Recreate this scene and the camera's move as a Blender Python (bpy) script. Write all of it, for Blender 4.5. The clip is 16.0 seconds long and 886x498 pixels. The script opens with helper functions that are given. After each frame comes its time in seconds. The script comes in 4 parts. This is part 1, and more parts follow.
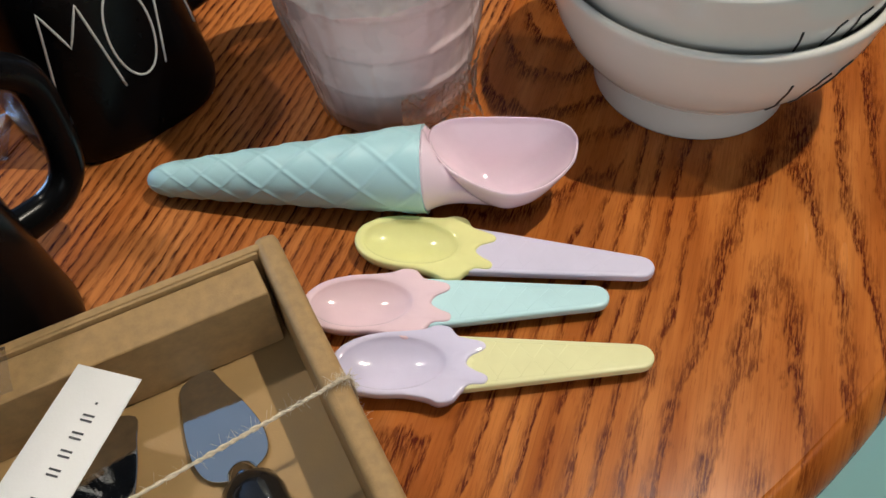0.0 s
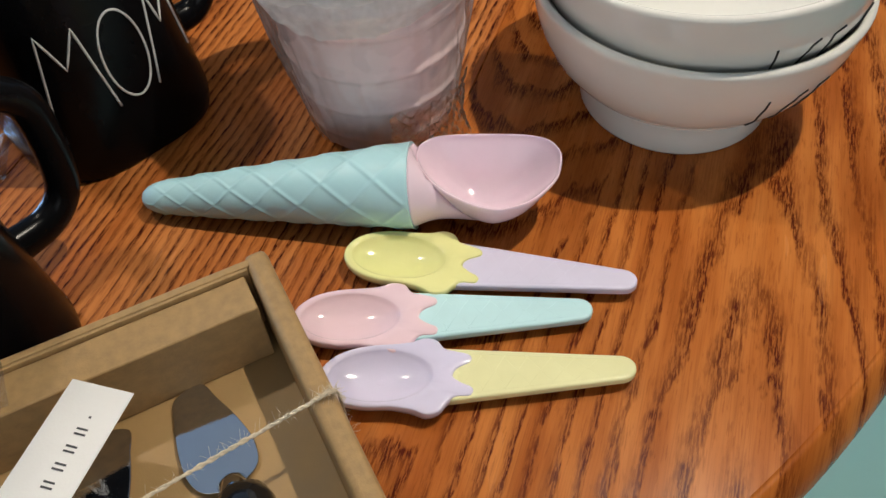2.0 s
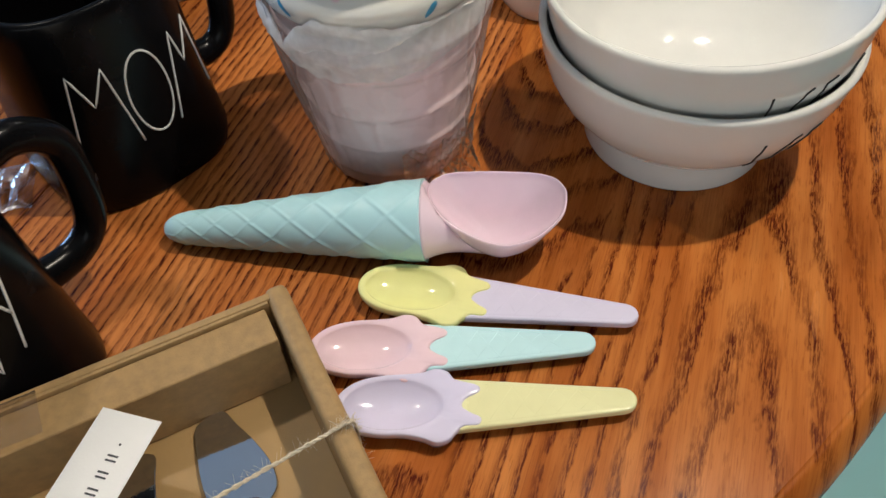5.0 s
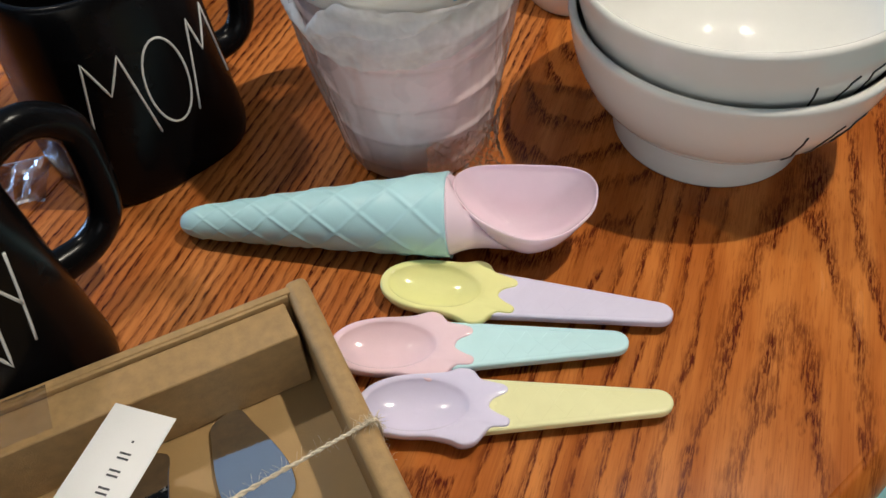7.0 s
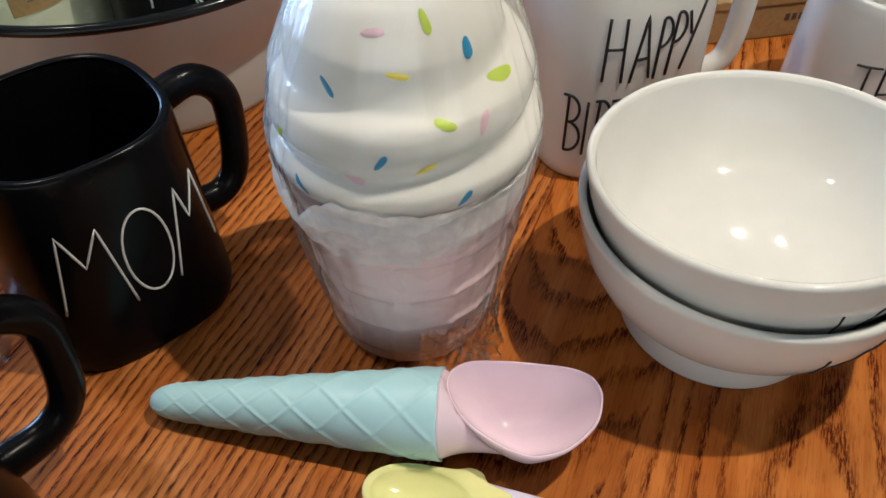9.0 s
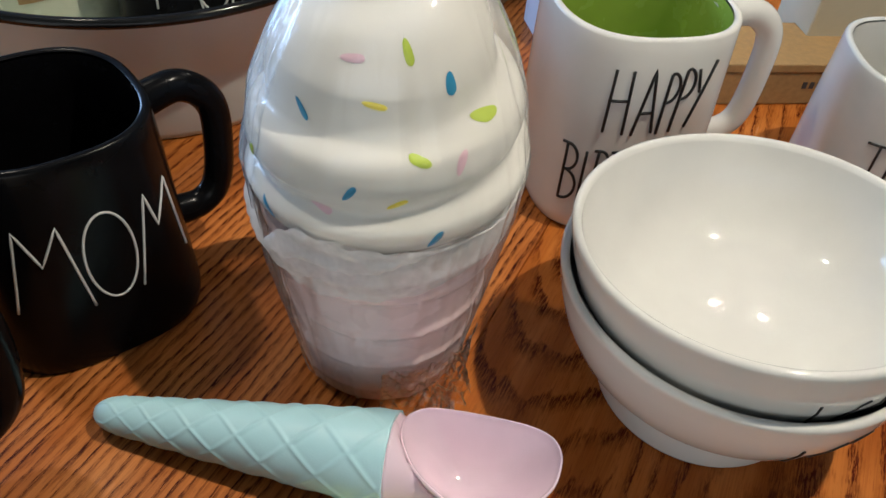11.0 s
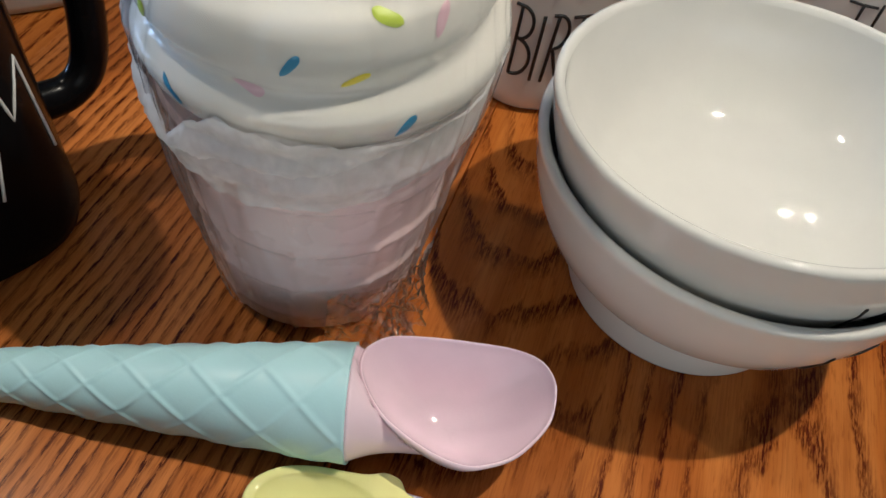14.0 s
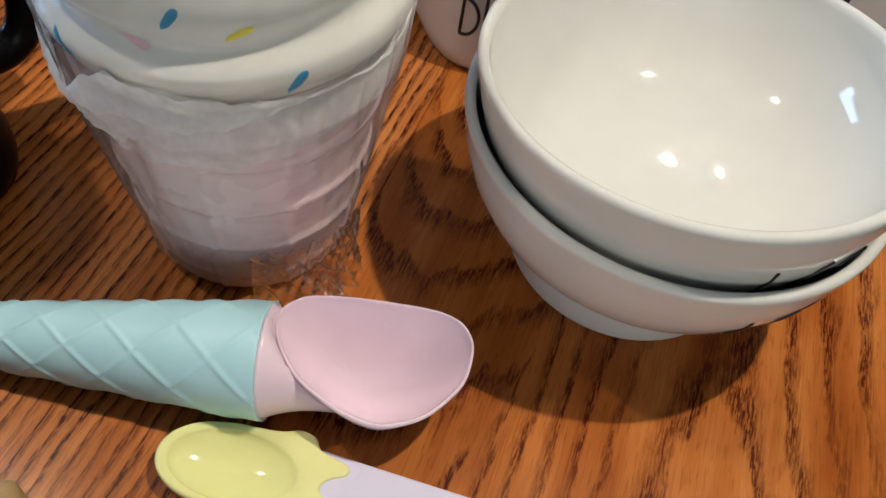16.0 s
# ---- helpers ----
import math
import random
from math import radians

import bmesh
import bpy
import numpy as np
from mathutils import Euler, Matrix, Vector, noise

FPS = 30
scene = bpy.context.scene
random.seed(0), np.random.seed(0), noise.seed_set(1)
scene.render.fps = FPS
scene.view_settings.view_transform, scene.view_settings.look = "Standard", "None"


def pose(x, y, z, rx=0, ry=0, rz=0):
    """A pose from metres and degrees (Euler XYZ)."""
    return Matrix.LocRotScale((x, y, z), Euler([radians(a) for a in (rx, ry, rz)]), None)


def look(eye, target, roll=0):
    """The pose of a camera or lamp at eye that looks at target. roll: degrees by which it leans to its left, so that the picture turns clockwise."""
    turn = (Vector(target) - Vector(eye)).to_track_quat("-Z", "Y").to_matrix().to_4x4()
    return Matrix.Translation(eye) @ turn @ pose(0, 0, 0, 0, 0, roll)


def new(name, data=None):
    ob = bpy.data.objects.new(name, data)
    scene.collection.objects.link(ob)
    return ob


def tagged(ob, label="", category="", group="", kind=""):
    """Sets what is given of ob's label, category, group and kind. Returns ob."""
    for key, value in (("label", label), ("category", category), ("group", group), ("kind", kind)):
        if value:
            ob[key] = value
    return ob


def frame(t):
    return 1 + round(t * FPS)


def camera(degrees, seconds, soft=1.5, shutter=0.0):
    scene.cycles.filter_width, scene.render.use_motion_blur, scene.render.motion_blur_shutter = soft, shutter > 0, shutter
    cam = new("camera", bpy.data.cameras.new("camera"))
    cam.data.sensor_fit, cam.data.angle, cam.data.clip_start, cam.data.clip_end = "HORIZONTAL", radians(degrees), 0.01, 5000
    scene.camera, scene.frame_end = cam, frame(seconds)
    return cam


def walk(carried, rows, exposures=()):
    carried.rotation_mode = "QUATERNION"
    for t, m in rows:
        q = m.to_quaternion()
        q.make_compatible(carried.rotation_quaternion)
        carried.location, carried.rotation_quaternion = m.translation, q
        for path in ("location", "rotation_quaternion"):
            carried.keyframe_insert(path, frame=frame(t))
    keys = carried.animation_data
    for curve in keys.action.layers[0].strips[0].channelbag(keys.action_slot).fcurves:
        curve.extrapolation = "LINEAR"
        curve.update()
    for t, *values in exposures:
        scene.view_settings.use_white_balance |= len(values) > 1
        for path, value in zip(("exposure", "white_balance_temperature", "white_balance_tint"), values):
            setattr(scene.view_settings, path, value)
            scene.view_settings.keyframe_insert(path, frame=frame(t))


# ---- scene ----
cam = camera(57.4, 16.0)
PATH = [
    (0, (0.064, 0.065, 0.289), (-0.101, 1.277, -1.292), -3.1),
    (0.5, (0.067, 0.064, 0.291), (-0.104, 1.284, -1.284), -3.4),
    (1, (0.065, 0.063, 0.289), (-0.106, 1.289, -1.283), -3.4),
    (1.5, (0.065, 0.065, 0.294), (-0.11, 1.299, -1.271), -3.5),
    (2, (0.071, 0.062, 0.296), (-0.1, 1.296, -1.269), -3.6),
    (2.5, (0.075, 0.064, 0.305), (-0.099, 1.296, -1.261), -4.3),
    (3, (0.073, 0.065, 0.308), (-0.105, 1.31, -1.247), -4.5),
    (3.5, (0.073, 0.06, 0.312), (-0.111, 1.315, -1.235), -4.1),
    (5.8, (0.065, 0.059, 0.316), (-0.108, 1.312, -1.233), -2.4),
    (6, (0.067, 0.055, 0.312), (-0.139, 1.33, -1.216), -3.3),
    (6.5, (0.061, 0.061, 0.306), (-0.147, 1.343, -1.215), -3.5),
    (7, (0.06, 0.062, 0.3), (-0.142, 1.336, -1.229), -3.5),
    (7.5, (0.061, 0.063, 0.299), (-0.139, 1.304, -1.257), -3.3),
    (8, (0.062, 0.065, 0.297), (-0.142, 1.3, -1.263), -3.2),
    (8.5, (0.059, 0.085, 0.308), (-0.137, 1.352, -1.226), -2.1),
    (8.8, (0.055, 0.105, 0.32), (-0.151, 1.432, -1.162), -1.2),
    (9, (0.051, 0.121, 0.319), (-0.143, 1.52, -1.097), 0.4),
    (9.2, (0.054, 0.132, 0.329), (-0.153, 1.577, -1.037), 1.9),
    (11.3, (0.064, 0.14, 0.304), (-0.163, 1.579, -1.066), 6.8),
    (11.5, (0.064, 0.149, 0.292), (-0.158, 1.565, -1.103), 7.4),
    (12, (0.056, 0.176, 0.275), (-0.13, 1.528, -1.187), 7.6),
    (12.5, (0.046, 0.184, 0.269), (-0.011, 1.53, -1.209), 8.1),
    (13, (0.034, 0.179, 0.263), (0.11, 1.492, -1.244), 12.3),
    (13.5, (0.035, 0.178, 0.266), (0.125, 1.478, -1.251), 12.5),
    (14, (0.033, 0.182, 0.264), (0.127, 1.478, -1.256), 12.6),
    (14.5, (0.033, 0.181, 0.259), (0.132, 1.471, -1.266), 13.5),
    (15, (0.04, 0.181, 0.261), (0.134, 1.447, -1.285), 13.6),
    (15.5, (0.051, 0.182, 0.262), (0.134, 1.436, -1.295), 13.0),
    (16, (0.067, 0.184, 0.266), (0.128, 1.417, -1.308), 12.2),
]
walk(cam, [(t, look(eye, target, roll)) for t, eye, target, roll in PATH], [(0, 0.0), (9.2, 0.02), (11.3, -0.10), (12.5, -0.16), (14.5, -0.15), (16, -0.06)])

# ---- world and lights ----
world = bpy.data.worlds.new("world")
scene.world = world
world.use_nodes = True
wn = world.node_tree.nodes
sky = wn.new("ShaderNodeTexSky")
sky.sky_type = "NISHITA"
sky.sun_disc = False
sky.sun_elevation, sky.sun_rotation = radians(35), radians(120)
wn["Background"].inputs[1].default_value = 0.12
world.node_tree.links.new(sky.outputs[0], wn["Background"].inputs[0])


def bulb_lamp(name, place, watts, radius=0.014, colour=(1.0, 0.905, 0.765)):
    data = bpy.data.lights.new(name, "POINT")
    data.energy, data.color, data.shadow_soft_size = watts, colour, radius
    ob = new(name, data)
    ob.location = place
    return ob


BULBS = [(-0.47, 0.50, 0.95), (0.375, 0.43, 0.95), (0.38, 1.34, 0.95), (0.27, 1.36, 0.95)]
WATTS = [10.5, 25.5, 3.5, 3.5]
RADII = [0.025, 0.011, 0.008, 0.008]
for place, watts, radius in zip(BULBS, WATTS, RADII):
    bulb_lamp("ceiling_bulb", place, watts, radius)


def opening_lamp(m, wide, high, watts, colour):
    """An area light in a wall opening: west window daylight and the south fill."""
    data = bpy.data.lights.new("window_and_fill_light", "AREA")
    data.shape, data.size, data.size_y = "RECTANGLE", wide, high
    data.energy, data.color = watts, colour
    new("window_and_fill_light", data).matrix_world = m


opening_lamp(pose(-2.98, 1.70, 0.40, 90, 0, -90), 1.5, 1.0, 85, (0.36, 0.60, 1.0))
# Added front fill, no known window there: brightens the jar and bowl fronts.
opening_lamp(pose(0.10, -2.08, 0.45, 90, 0, 0), 3.0, 1.6, 13.5, (1.0, 0.95, 0.87))


# ---- materials ----
def mat(name):
    m = bpy.data.materials.new(name)
    m.use_nodes = True
    return m, m.node_tree.nodes, m.node_tree.links, m.node_tree.nodes["Principled BSDF"]


def ramp(nodes, stops):
    r = nodes.new("ShaderNodeValToRGB")
    while len(r.color_ramp.elements) < len(stops):
        r.color_ramp.elements.new(0.5)
    for e, (p, c) in zip(r.color_ramp.elements, stops):
        e.position, e.color = p, (*c, 1) if len(c) == 3 else c
    return r


def noise_tex(nodes, links, vec, scale, detail=4, rough=0.55):
    n = nodes.new("ShaderNodeTexNoise")
    n.inputs["Scale"].default_value, n.inputs["Detail"].default_value, n.inputs["Roughness"].default_value = scale, detail, rough
    links.new(vec, n.inputs["Vector"])
    return n


def coords(nodes, links, scale=(1, 1, 1), rot=(0, 0, 0), loc=(0, 0, 0)):
    tc = nodes.new("ShaderNodeTexCoord")
    mp = nodes.new("ShaderNodeMapping")
    mp.inputs["Scale"].default_value, mp.inputs["Rotation"].default_value, mp.inputs["Location"].default_value = scale, rot, loc
    links.new(tc.outputs["Object"], mp.inputs["Vector"])
    return mp.outputs["Vector"]


def math_node(nodes, links, op, a, b=None, c=None):
    n = nodes.new("ShaderNodeMath")
    n.operation = op
    for i, v in enumerate((a, b, c)):
        if v is None:
            continue
        if isinstance(v, (int, float)):
            n.inputs[i].default_value = v
        else:
            links.new(v, n.inputs[i])
    return n.outputs[0]


def plain(name, colour, rough=0.4, metal=0.0, vary=0.08, scale=60, bump=0.05, fine=900, coat=0.0, spec=0.5):
    """A paint, plastic, glaze or card: slow tint, fine grain, uneven gloss."""
    m, n, l, b = mat(name)
    v = coords(n, l)
    slow = noise_tex(n, l, v, scale, 3)
    grain = noise_tex(n, l, v, fine, 2)
    lo = tuple(c * (1 - vary) for c in colour)
    hi = tuple(min(1, c * (1 + vary * 0.6)) for c in colour)
    r = ramp(n, [(0.3, lo), (0.7, hi)])
    l.new(slow.outputs["Fac"], r.inputs[0])
    l.new(r.outputs[0], b.inputs["Base Color"])
    rr = ramp(n, [(0.3, (rough * 0.85,) * 3), (0.7, (min(1, rough * 1.2),) * 3)])
    l.new(slow.outputs["Fac"], rr.inputs[0])
    l.new(rr.outputs[0], b.inputs["Roughness"])
    b.inputs["Metallic"].default_value = metal
    b.inputs["Coat Weight"].default_value = coat
    b.inputs["Coat Roughness"].default_value = 0.05
    b.inputs["Specular IOR Level"].default_value = spec
    bp = n.new("ShaderNodeBump")
    bp.inputs["Strength"].default_value, bp.inputs["Distance"].default_value = bump, 0.0006
    l.new(grain.outputs["Fac"], bp.inputs["Height"])
    l.new(bp.outputs[0], b.inputs["Normal"])
    return m


GRAIN = radians(77)


def grain_coords(nodes, links, scale=(1, 1, 1), loc=(0, 0, 0)):
    """Across, along: turned to the grain first, then stretched."""
    turned = coords(nodes, links, (1, 1, 1), (0, 0, radians(90) - GRAIN))
    mp = nodes.new("ShaderNodeMapping")
    mp.inputs["Scale"].default_value, mp.inputs["Location"].default_value = scale, loc
    links.new(turned, mp.inputs["Vector"])
    return mp.outputs["Vector"]


def oak(name, light, dark, centres, rings, seed, width=0.5, pore_min=0.2, warp_by=0.022, ragged=0.25, tick=0.3):
    """Varnished oak: growth bands (cathedrals round centres, or straight) of short dark dashes that swell and fade along the grain, on a slowly changing tint."""
    m, n, l, b = mat(name)
    warp = noise_tex(n, l, grain_coords(n, l, (16, 5, 1), (seed, seed, 0)), 1.0, 2, 0.5)
    warp2 = noise_tex(n, l, grain_coords(n, l, (150, 42, 1), (seed, seed, 0)), 1.0, 3, 0.62)
    rad = None
    for cu, cv, k in centres:
        sep = n.new("ShaderNodeSeparateXYZ")
        l.new(grain_coords(n, l, (1, 1, 1), (-cu, -cv, 0)), sep.inputs[0])
        if k:
            x2 = math_node(n, l, "POWER", math_node(n, l, "ABSOLUTE", sep.outputs[0]), 2.0)
            y2 = math_node(n, l, "POWER", math_node(n, l, "ABSOLUTE", math_node(n, l, "MULTIPLY", sep.outputs[1], k)), 2.0)
            one = math_node(n, l, "SQRT", math_node(n, l, "ADD", x2, y2))
        else:
            one = sep.outputs[0]
        rad = one if rad is None else math_node(n, l, "MINIMUM", rad, one)
    rad = math_node(n, l, "MULTIPLY_ADD", math_node(n, l, "SUBTRACT", warp.outputs["Fac"], 0.5), warp_by, rad)
    rad = math_node(n, l, "MULTIPLY_ADD", math_node(n, l, "SUBTRACT", warp2.outputs["Fac"], 0.5), ragged * warp_by, rad)
    ring = math_node(n, l, "FRACT", math_node(n, l, "MULTIPLY", rad, rings))
    band = ramp(n, [(0.0, (0.95,) * 3), (0.10, (1.0,) * 3), (0.10 + 0.35 * width, (0.60,) * 3), (0.10 + 0.8 * width, (0.05,) * 3), (0.90, (0.0,) * 3), (1.0, (0.95,) * 3)])
    l.new(ring, band.inputs[0])
    swell = noise_tex(n, l, grain_coords(n, l, (75, 14, 1), (seed * 2, seed, 0)), 1.0, 2, 0.5)
    sw = ramp(n, [(0.34, (0.55,) * 3), (0.56, (1.0,) * 3)])
    l.new(swell.outputs["Fac"], sw.inputs[0])
    pores = noise_tex(n, l, grain_coords(n, l, (1150, 130, 1), (seed * 3, 0, 0)), 1.0, 3, 0.62)
    pr = ramp(n, [(0.45, (0.0,) * 3), (0.53, (1.0,) * 3)])
    l.new(pores.outputs["Fac"], pr.inputs[0])
    fibre = noise_tex(n, l, grain_coords(n, l, (460, 16, 1), (0, seed, 0)), 1.0, 4, 0.65)
    slow = noise_tex(n, l, grain_coords(n, l, (42, 7, 1), (seed, 0, 0)), 1.0, 3, 0.55)
    tone = math_node(n, l, "MULTIPLY", math_node(n, l, "MULTIPLY", band.outputs[0], sw.outputs[0]), math_node(n, l, "MULTIPLY_ADD", pr.outputs[0], 1.0 - pore_min, pore_min))
    tone = math_node(n, l, "MULTIPLY_ADD", math_node(n, l, "SUBTRACT", fibre.outputs["Fac"], 0.47), 0.85, tone)
    thread = noise_tex(n, l, grain_coords(n, l, (1500, 24, 1), (seed, seed * 5, 0)), 1.0, 2, 0.6)
    tone = math_node(n, l, "MULTIPLY_ADD", math_node(n, l, "SUBTRACT", thread.outputs["Fac"], 0.5), 0.75, tone)
    ticks = noise_tex(n, l, grain_coords(n, l, (900, 70, 1), (seed, seed * 2, 0)), 1.0, 3, 0.6)
    tk = ramp(n, [(0.55, (0.0,) * 3), (0.66, (tick,) * 3)])
    l.new(ticks.outputs["Fac"], tk.inputs[0])
    tone = math_node(n, l, "MAXIMUM", tone, tk.outputs[0])
    tone = math_node(n, l, "MINIMUM", math_node(n, l, "MAXIMUM", tone, 0.0), 1.0)
    base = ramp(n, [(0.30, (light[0] * 0.70, light[1] * 0.58, light[2] * 0.48)), (0.50, light), (0.72, (light[0] * 1.24, light[1] * 1.42, light[2] * 1.7))])
    l.new(slow.outputs["Fac"], base.inputs[0])
    mix = n.new("ShaderNodeMix")
    mix.data_type = "RGBA"
    l.new(tone, mix.inputs[0])
    l.new(base.outputs[0], mix.inputs[6])
    mix.inputs[7].default_value = (*dark, 1)
    l.new(mix.outputs[2], b.inputs["Base Color"])
    rr = ramp(n, [(0.3, (0.20,) * 3), (0.8, (0.30,) * 3)])
    l.new(slow.outputs["Fac"], rr.inputs[0])
    l.new(rr.outputs[0], b.inputs["Roughness"])
    b.inputs["Specular IOR Level"].default_value = 0.17
    bp = n.new("ShaderNodeBump")
    bp.invert = True
    bp.inputs["Strength"].default_value, bp.inputs["Distance"].default_value = 0.1, 0.0004
    l.new(tone, bp.inputs["Height"])
    l.new(bp.outputs[0], b.inputs["Normal"])
    return m


OAK_A = oak("oak_board_a", (0.465, 0.142, 0.026), (0.088, 0.0118, 0.0022), [(0.113, 0.0, 0.10), (-0.010, 0.605, 0.30)], 104, 1.3, 0.44, 0.40, 0.024, 0.32, 0.34)
OAK_B = oak("oak_board_b", (0.490, 0.158, 0.037), (0.050, 0.0076, 0.0026), [(0.0, 0.0, 0)], 190, 4.1, 0.56, 0.46, 0.013, 0.36, 0.40)
OAK_EDGE = oak("oak_edge", (0.30, 0.075, 0.014), (0.05, 0.010, 0.004), [(0.1, 0.2, 0)], 40, 7.7)

WHITE = plain("white_glaze", (0.700, 0.692, 0.650), 0.05, vary=0.02, bump=0.008, fine=300)
CREAM = plain("cream_glaze", (0.60, 0.62, 0.61), 0.22, vary=0.03, bump=0.03, coat=0.35, fine=300)
CREAM_CARD = plain("cream_card", (0.56, 0.52, 0.39), 0.55, vary=0.04, bump=0.05)
CAN_GLAZE = plain("ivory_glaze", (0.62, 0.65, 0.48), 0.25, vary=0.04, bump=0.03)
BLACK = plain("black_satin_glaze", (0.0035, 0.0035, 0.004), 0.23, vary=0.25, bump=0.04, fine=500, spec=0.12)
GREEN = plain("green_glaze", (0.32, 0.47, 0.075), 0.25, vary=0.05)
LINE_WHITE = plain("white_line_paint", (0.62, 0.61, 0.57), 0.5)
LINE_BLACK = plain("black_line_paint", (0.012, 0.012, 0.012), 0.4)
AQUA = plain("aqua_plastic", (0.45, 0.72, 0.77), 0.36, vary=0.03, bump=0.06)
PINK = plain("pink_plastic", (0.83, 0.650, 0.735), 0.10, vary=0.03, bump=0.03)
PINK_SPOON = plain("pink_spoon_plastic", (0.83, 0.61, 0.66), 0.09, vary=0.03, bump=0.03)
YELLOW = plain("yellow_plastic", (0.82, 0.80, 0.35), 0.09, vary=0.03, bump=0.03)
LILAC_MATT = plain("lilac_matt_plastic", (0.67, 0.63, 0.78), 0.42, vary=0.03, bump=0.04)
YELLOW_PALE = plain("pale_yellow_plastic", (0.80, 0.77, 0.42), 0.24, vary=0.03, bump=0.03)
LILAC = plain("lilac_plastic", (0.68, 0.635, 0.80), 0.14, vary=0.03, bump=0.03)
AQUA_SPOON = plain("aqua_spoon_plastic", (0.56, 0.81, 0.83), 0.18, vary=0.03, bump=0.03)
KRAFT = plain("kraft_card", (0.385, 0.242, 0.106), 0.62, vary=0.16, scale=240, bump=0.25, fine=1600, spec=0.3)
KRAFT_PALE = plain("kraft_floor_card", (0.39, 0.245, 0.100), 0.5, vary=0.08, scale=70, bump=0.15, fine=1400, spec=0.4)
PAPER = plain("white_card", (0.80, 0.79, 0.77), 0.6, vary=0.02, bump=0.08)
INK = plain("grey_ink", (0.06, 0.06, 0.065), 0.6)
TWINE = plain("jute_twine", (0.66, 0.56, 0.41), 0.85, vary=0.2, scale=900, bump=0.4)
STEEL = plain("polished_steel", (0.66, 0.68, 0.72), 0.045, metal=1.0, vary=0.03, bump=0.02)
HANDLE_BLACK = plain("gloss_black_handle", (0.010, 0.010, 0.011), 0.12, vary=0.1, coat=0.6)
JAR_PINK = plain("pale_pink_glaze", (0.80, 0.655, 0.665), 0.26, vary=0.03, bump=0.03)
ENAMEL = plain("white_enamel", (0.60, 0.65, 0.62), 0.3, vary=0.015, scale=9, bump=0.02)
RIM_BLACK = plain("black_enamel_rim", (0.008, 0.008, 0.008), 0.16, spec=0.25)
TEAL = plain("teal_floor", (0.40, 0.68, 0.58), 0.5, vary=0.04, scale=4)
WALL = plain("wall_paint", (0.12, 0.10, 0.085), 0.8, vary=0.04, scale=3)
PALE_WALL = plain("pale_wall_paint", (0.50, 0.47, 0.43), 0.8, vary=0.04, scale=3)
CEIL = plain("ceiling_paint", (0.25, 0.28, 0.33), 0.9, vary=0.03, scale=3)
SPR_BLUE = plain("blue_sprinkle", (0.03, 0.26, 0.46), 0.3)
SPR_GREEN = plain("green_sprinkle", (0.44, 0.56, 0.08), 0.3)
SPR_YELLOW = plain("yellow_sprinkle", (0.80, 0.68, 0.06), 0.3)
SPR_PINK = plain("pink_sprinkle", (0.70, 0.48, 0.55), 0.3)
PALE_BLUE = plain("pale_blue_card", (0.50, 0.58, 0.72), 0.5, vary=0.04)


def film_material(name, amount, wrinkle, scale, rough=0.07, veil=0.0):
    """Clear film: sharp and soft gloss over full transparency, creased mostly upwards."""
    m, n, l, b = mat(name)
    n.remove(b)
    clear = n.new("ShaderNodeBsdfTransparent")
    gloss, soft = n.new("ShaderNodeBsdfGlossy"), n.new("ShaderNodeBsdfGlossy")
    gloss.inputs["Roughness"].default_value = rough
    soft.inputs["Roughness"].default_value = 0.42
    fres = n.new("ShaderNodeFresnel")
    fres.inputs["IOR"].default_value = 1.45
    v = coords(n, l, (1, 1, 0.16))
    nz = noise_tex(n, l, v, scale, 4, 0.62)
    bp = n.new("ShaderNodeBump")
    bp.inputs["Strength"].default_value, bp.inputs["Distance"].default_value = wrinkle, 0.004
    l.new(nz.outputs["Fac"], bp.inputs["Height"])
    for node in (gloss, soft, fres):
        l.new(bp.outputs[0], node.inputs["Normal"])
    both = n.new("ShaderNodeMixShader")
    both.inputs[0].default_value = 0.3
    l.new(gloss.outputs[0], both.inputs[1])
    l.new(soft.outputs[0], both.inputs[2])
    mix = n.new("ShaderNodeMixShader")
    share = math_node(n, l, "MINIMUM", math_node(n, l, "MULTIPLY_ADD", fres.outputs[0], amount, veil), 0.9)
    l.new(share, mix.inputs[0])
    l.new(clear.outputs[0], mix.inputs[1])
    l.new(both.outputs[0], mix.inputs[2])
    l.new(mix.outputs[0], n["Material Output"].inputs[0])
    return m


FILM = film_material("clear_film", 1.25, 0.3, 48, 0.06, 0.0)
CRUMPLED_FILM = film_material("crumpled_film", 3.0, 0.25, 90, 0.24, 0.17)
TUCK_FILM = film_material("tucked_film", 4.0, 0.35, 160, 0.18, 0.12)


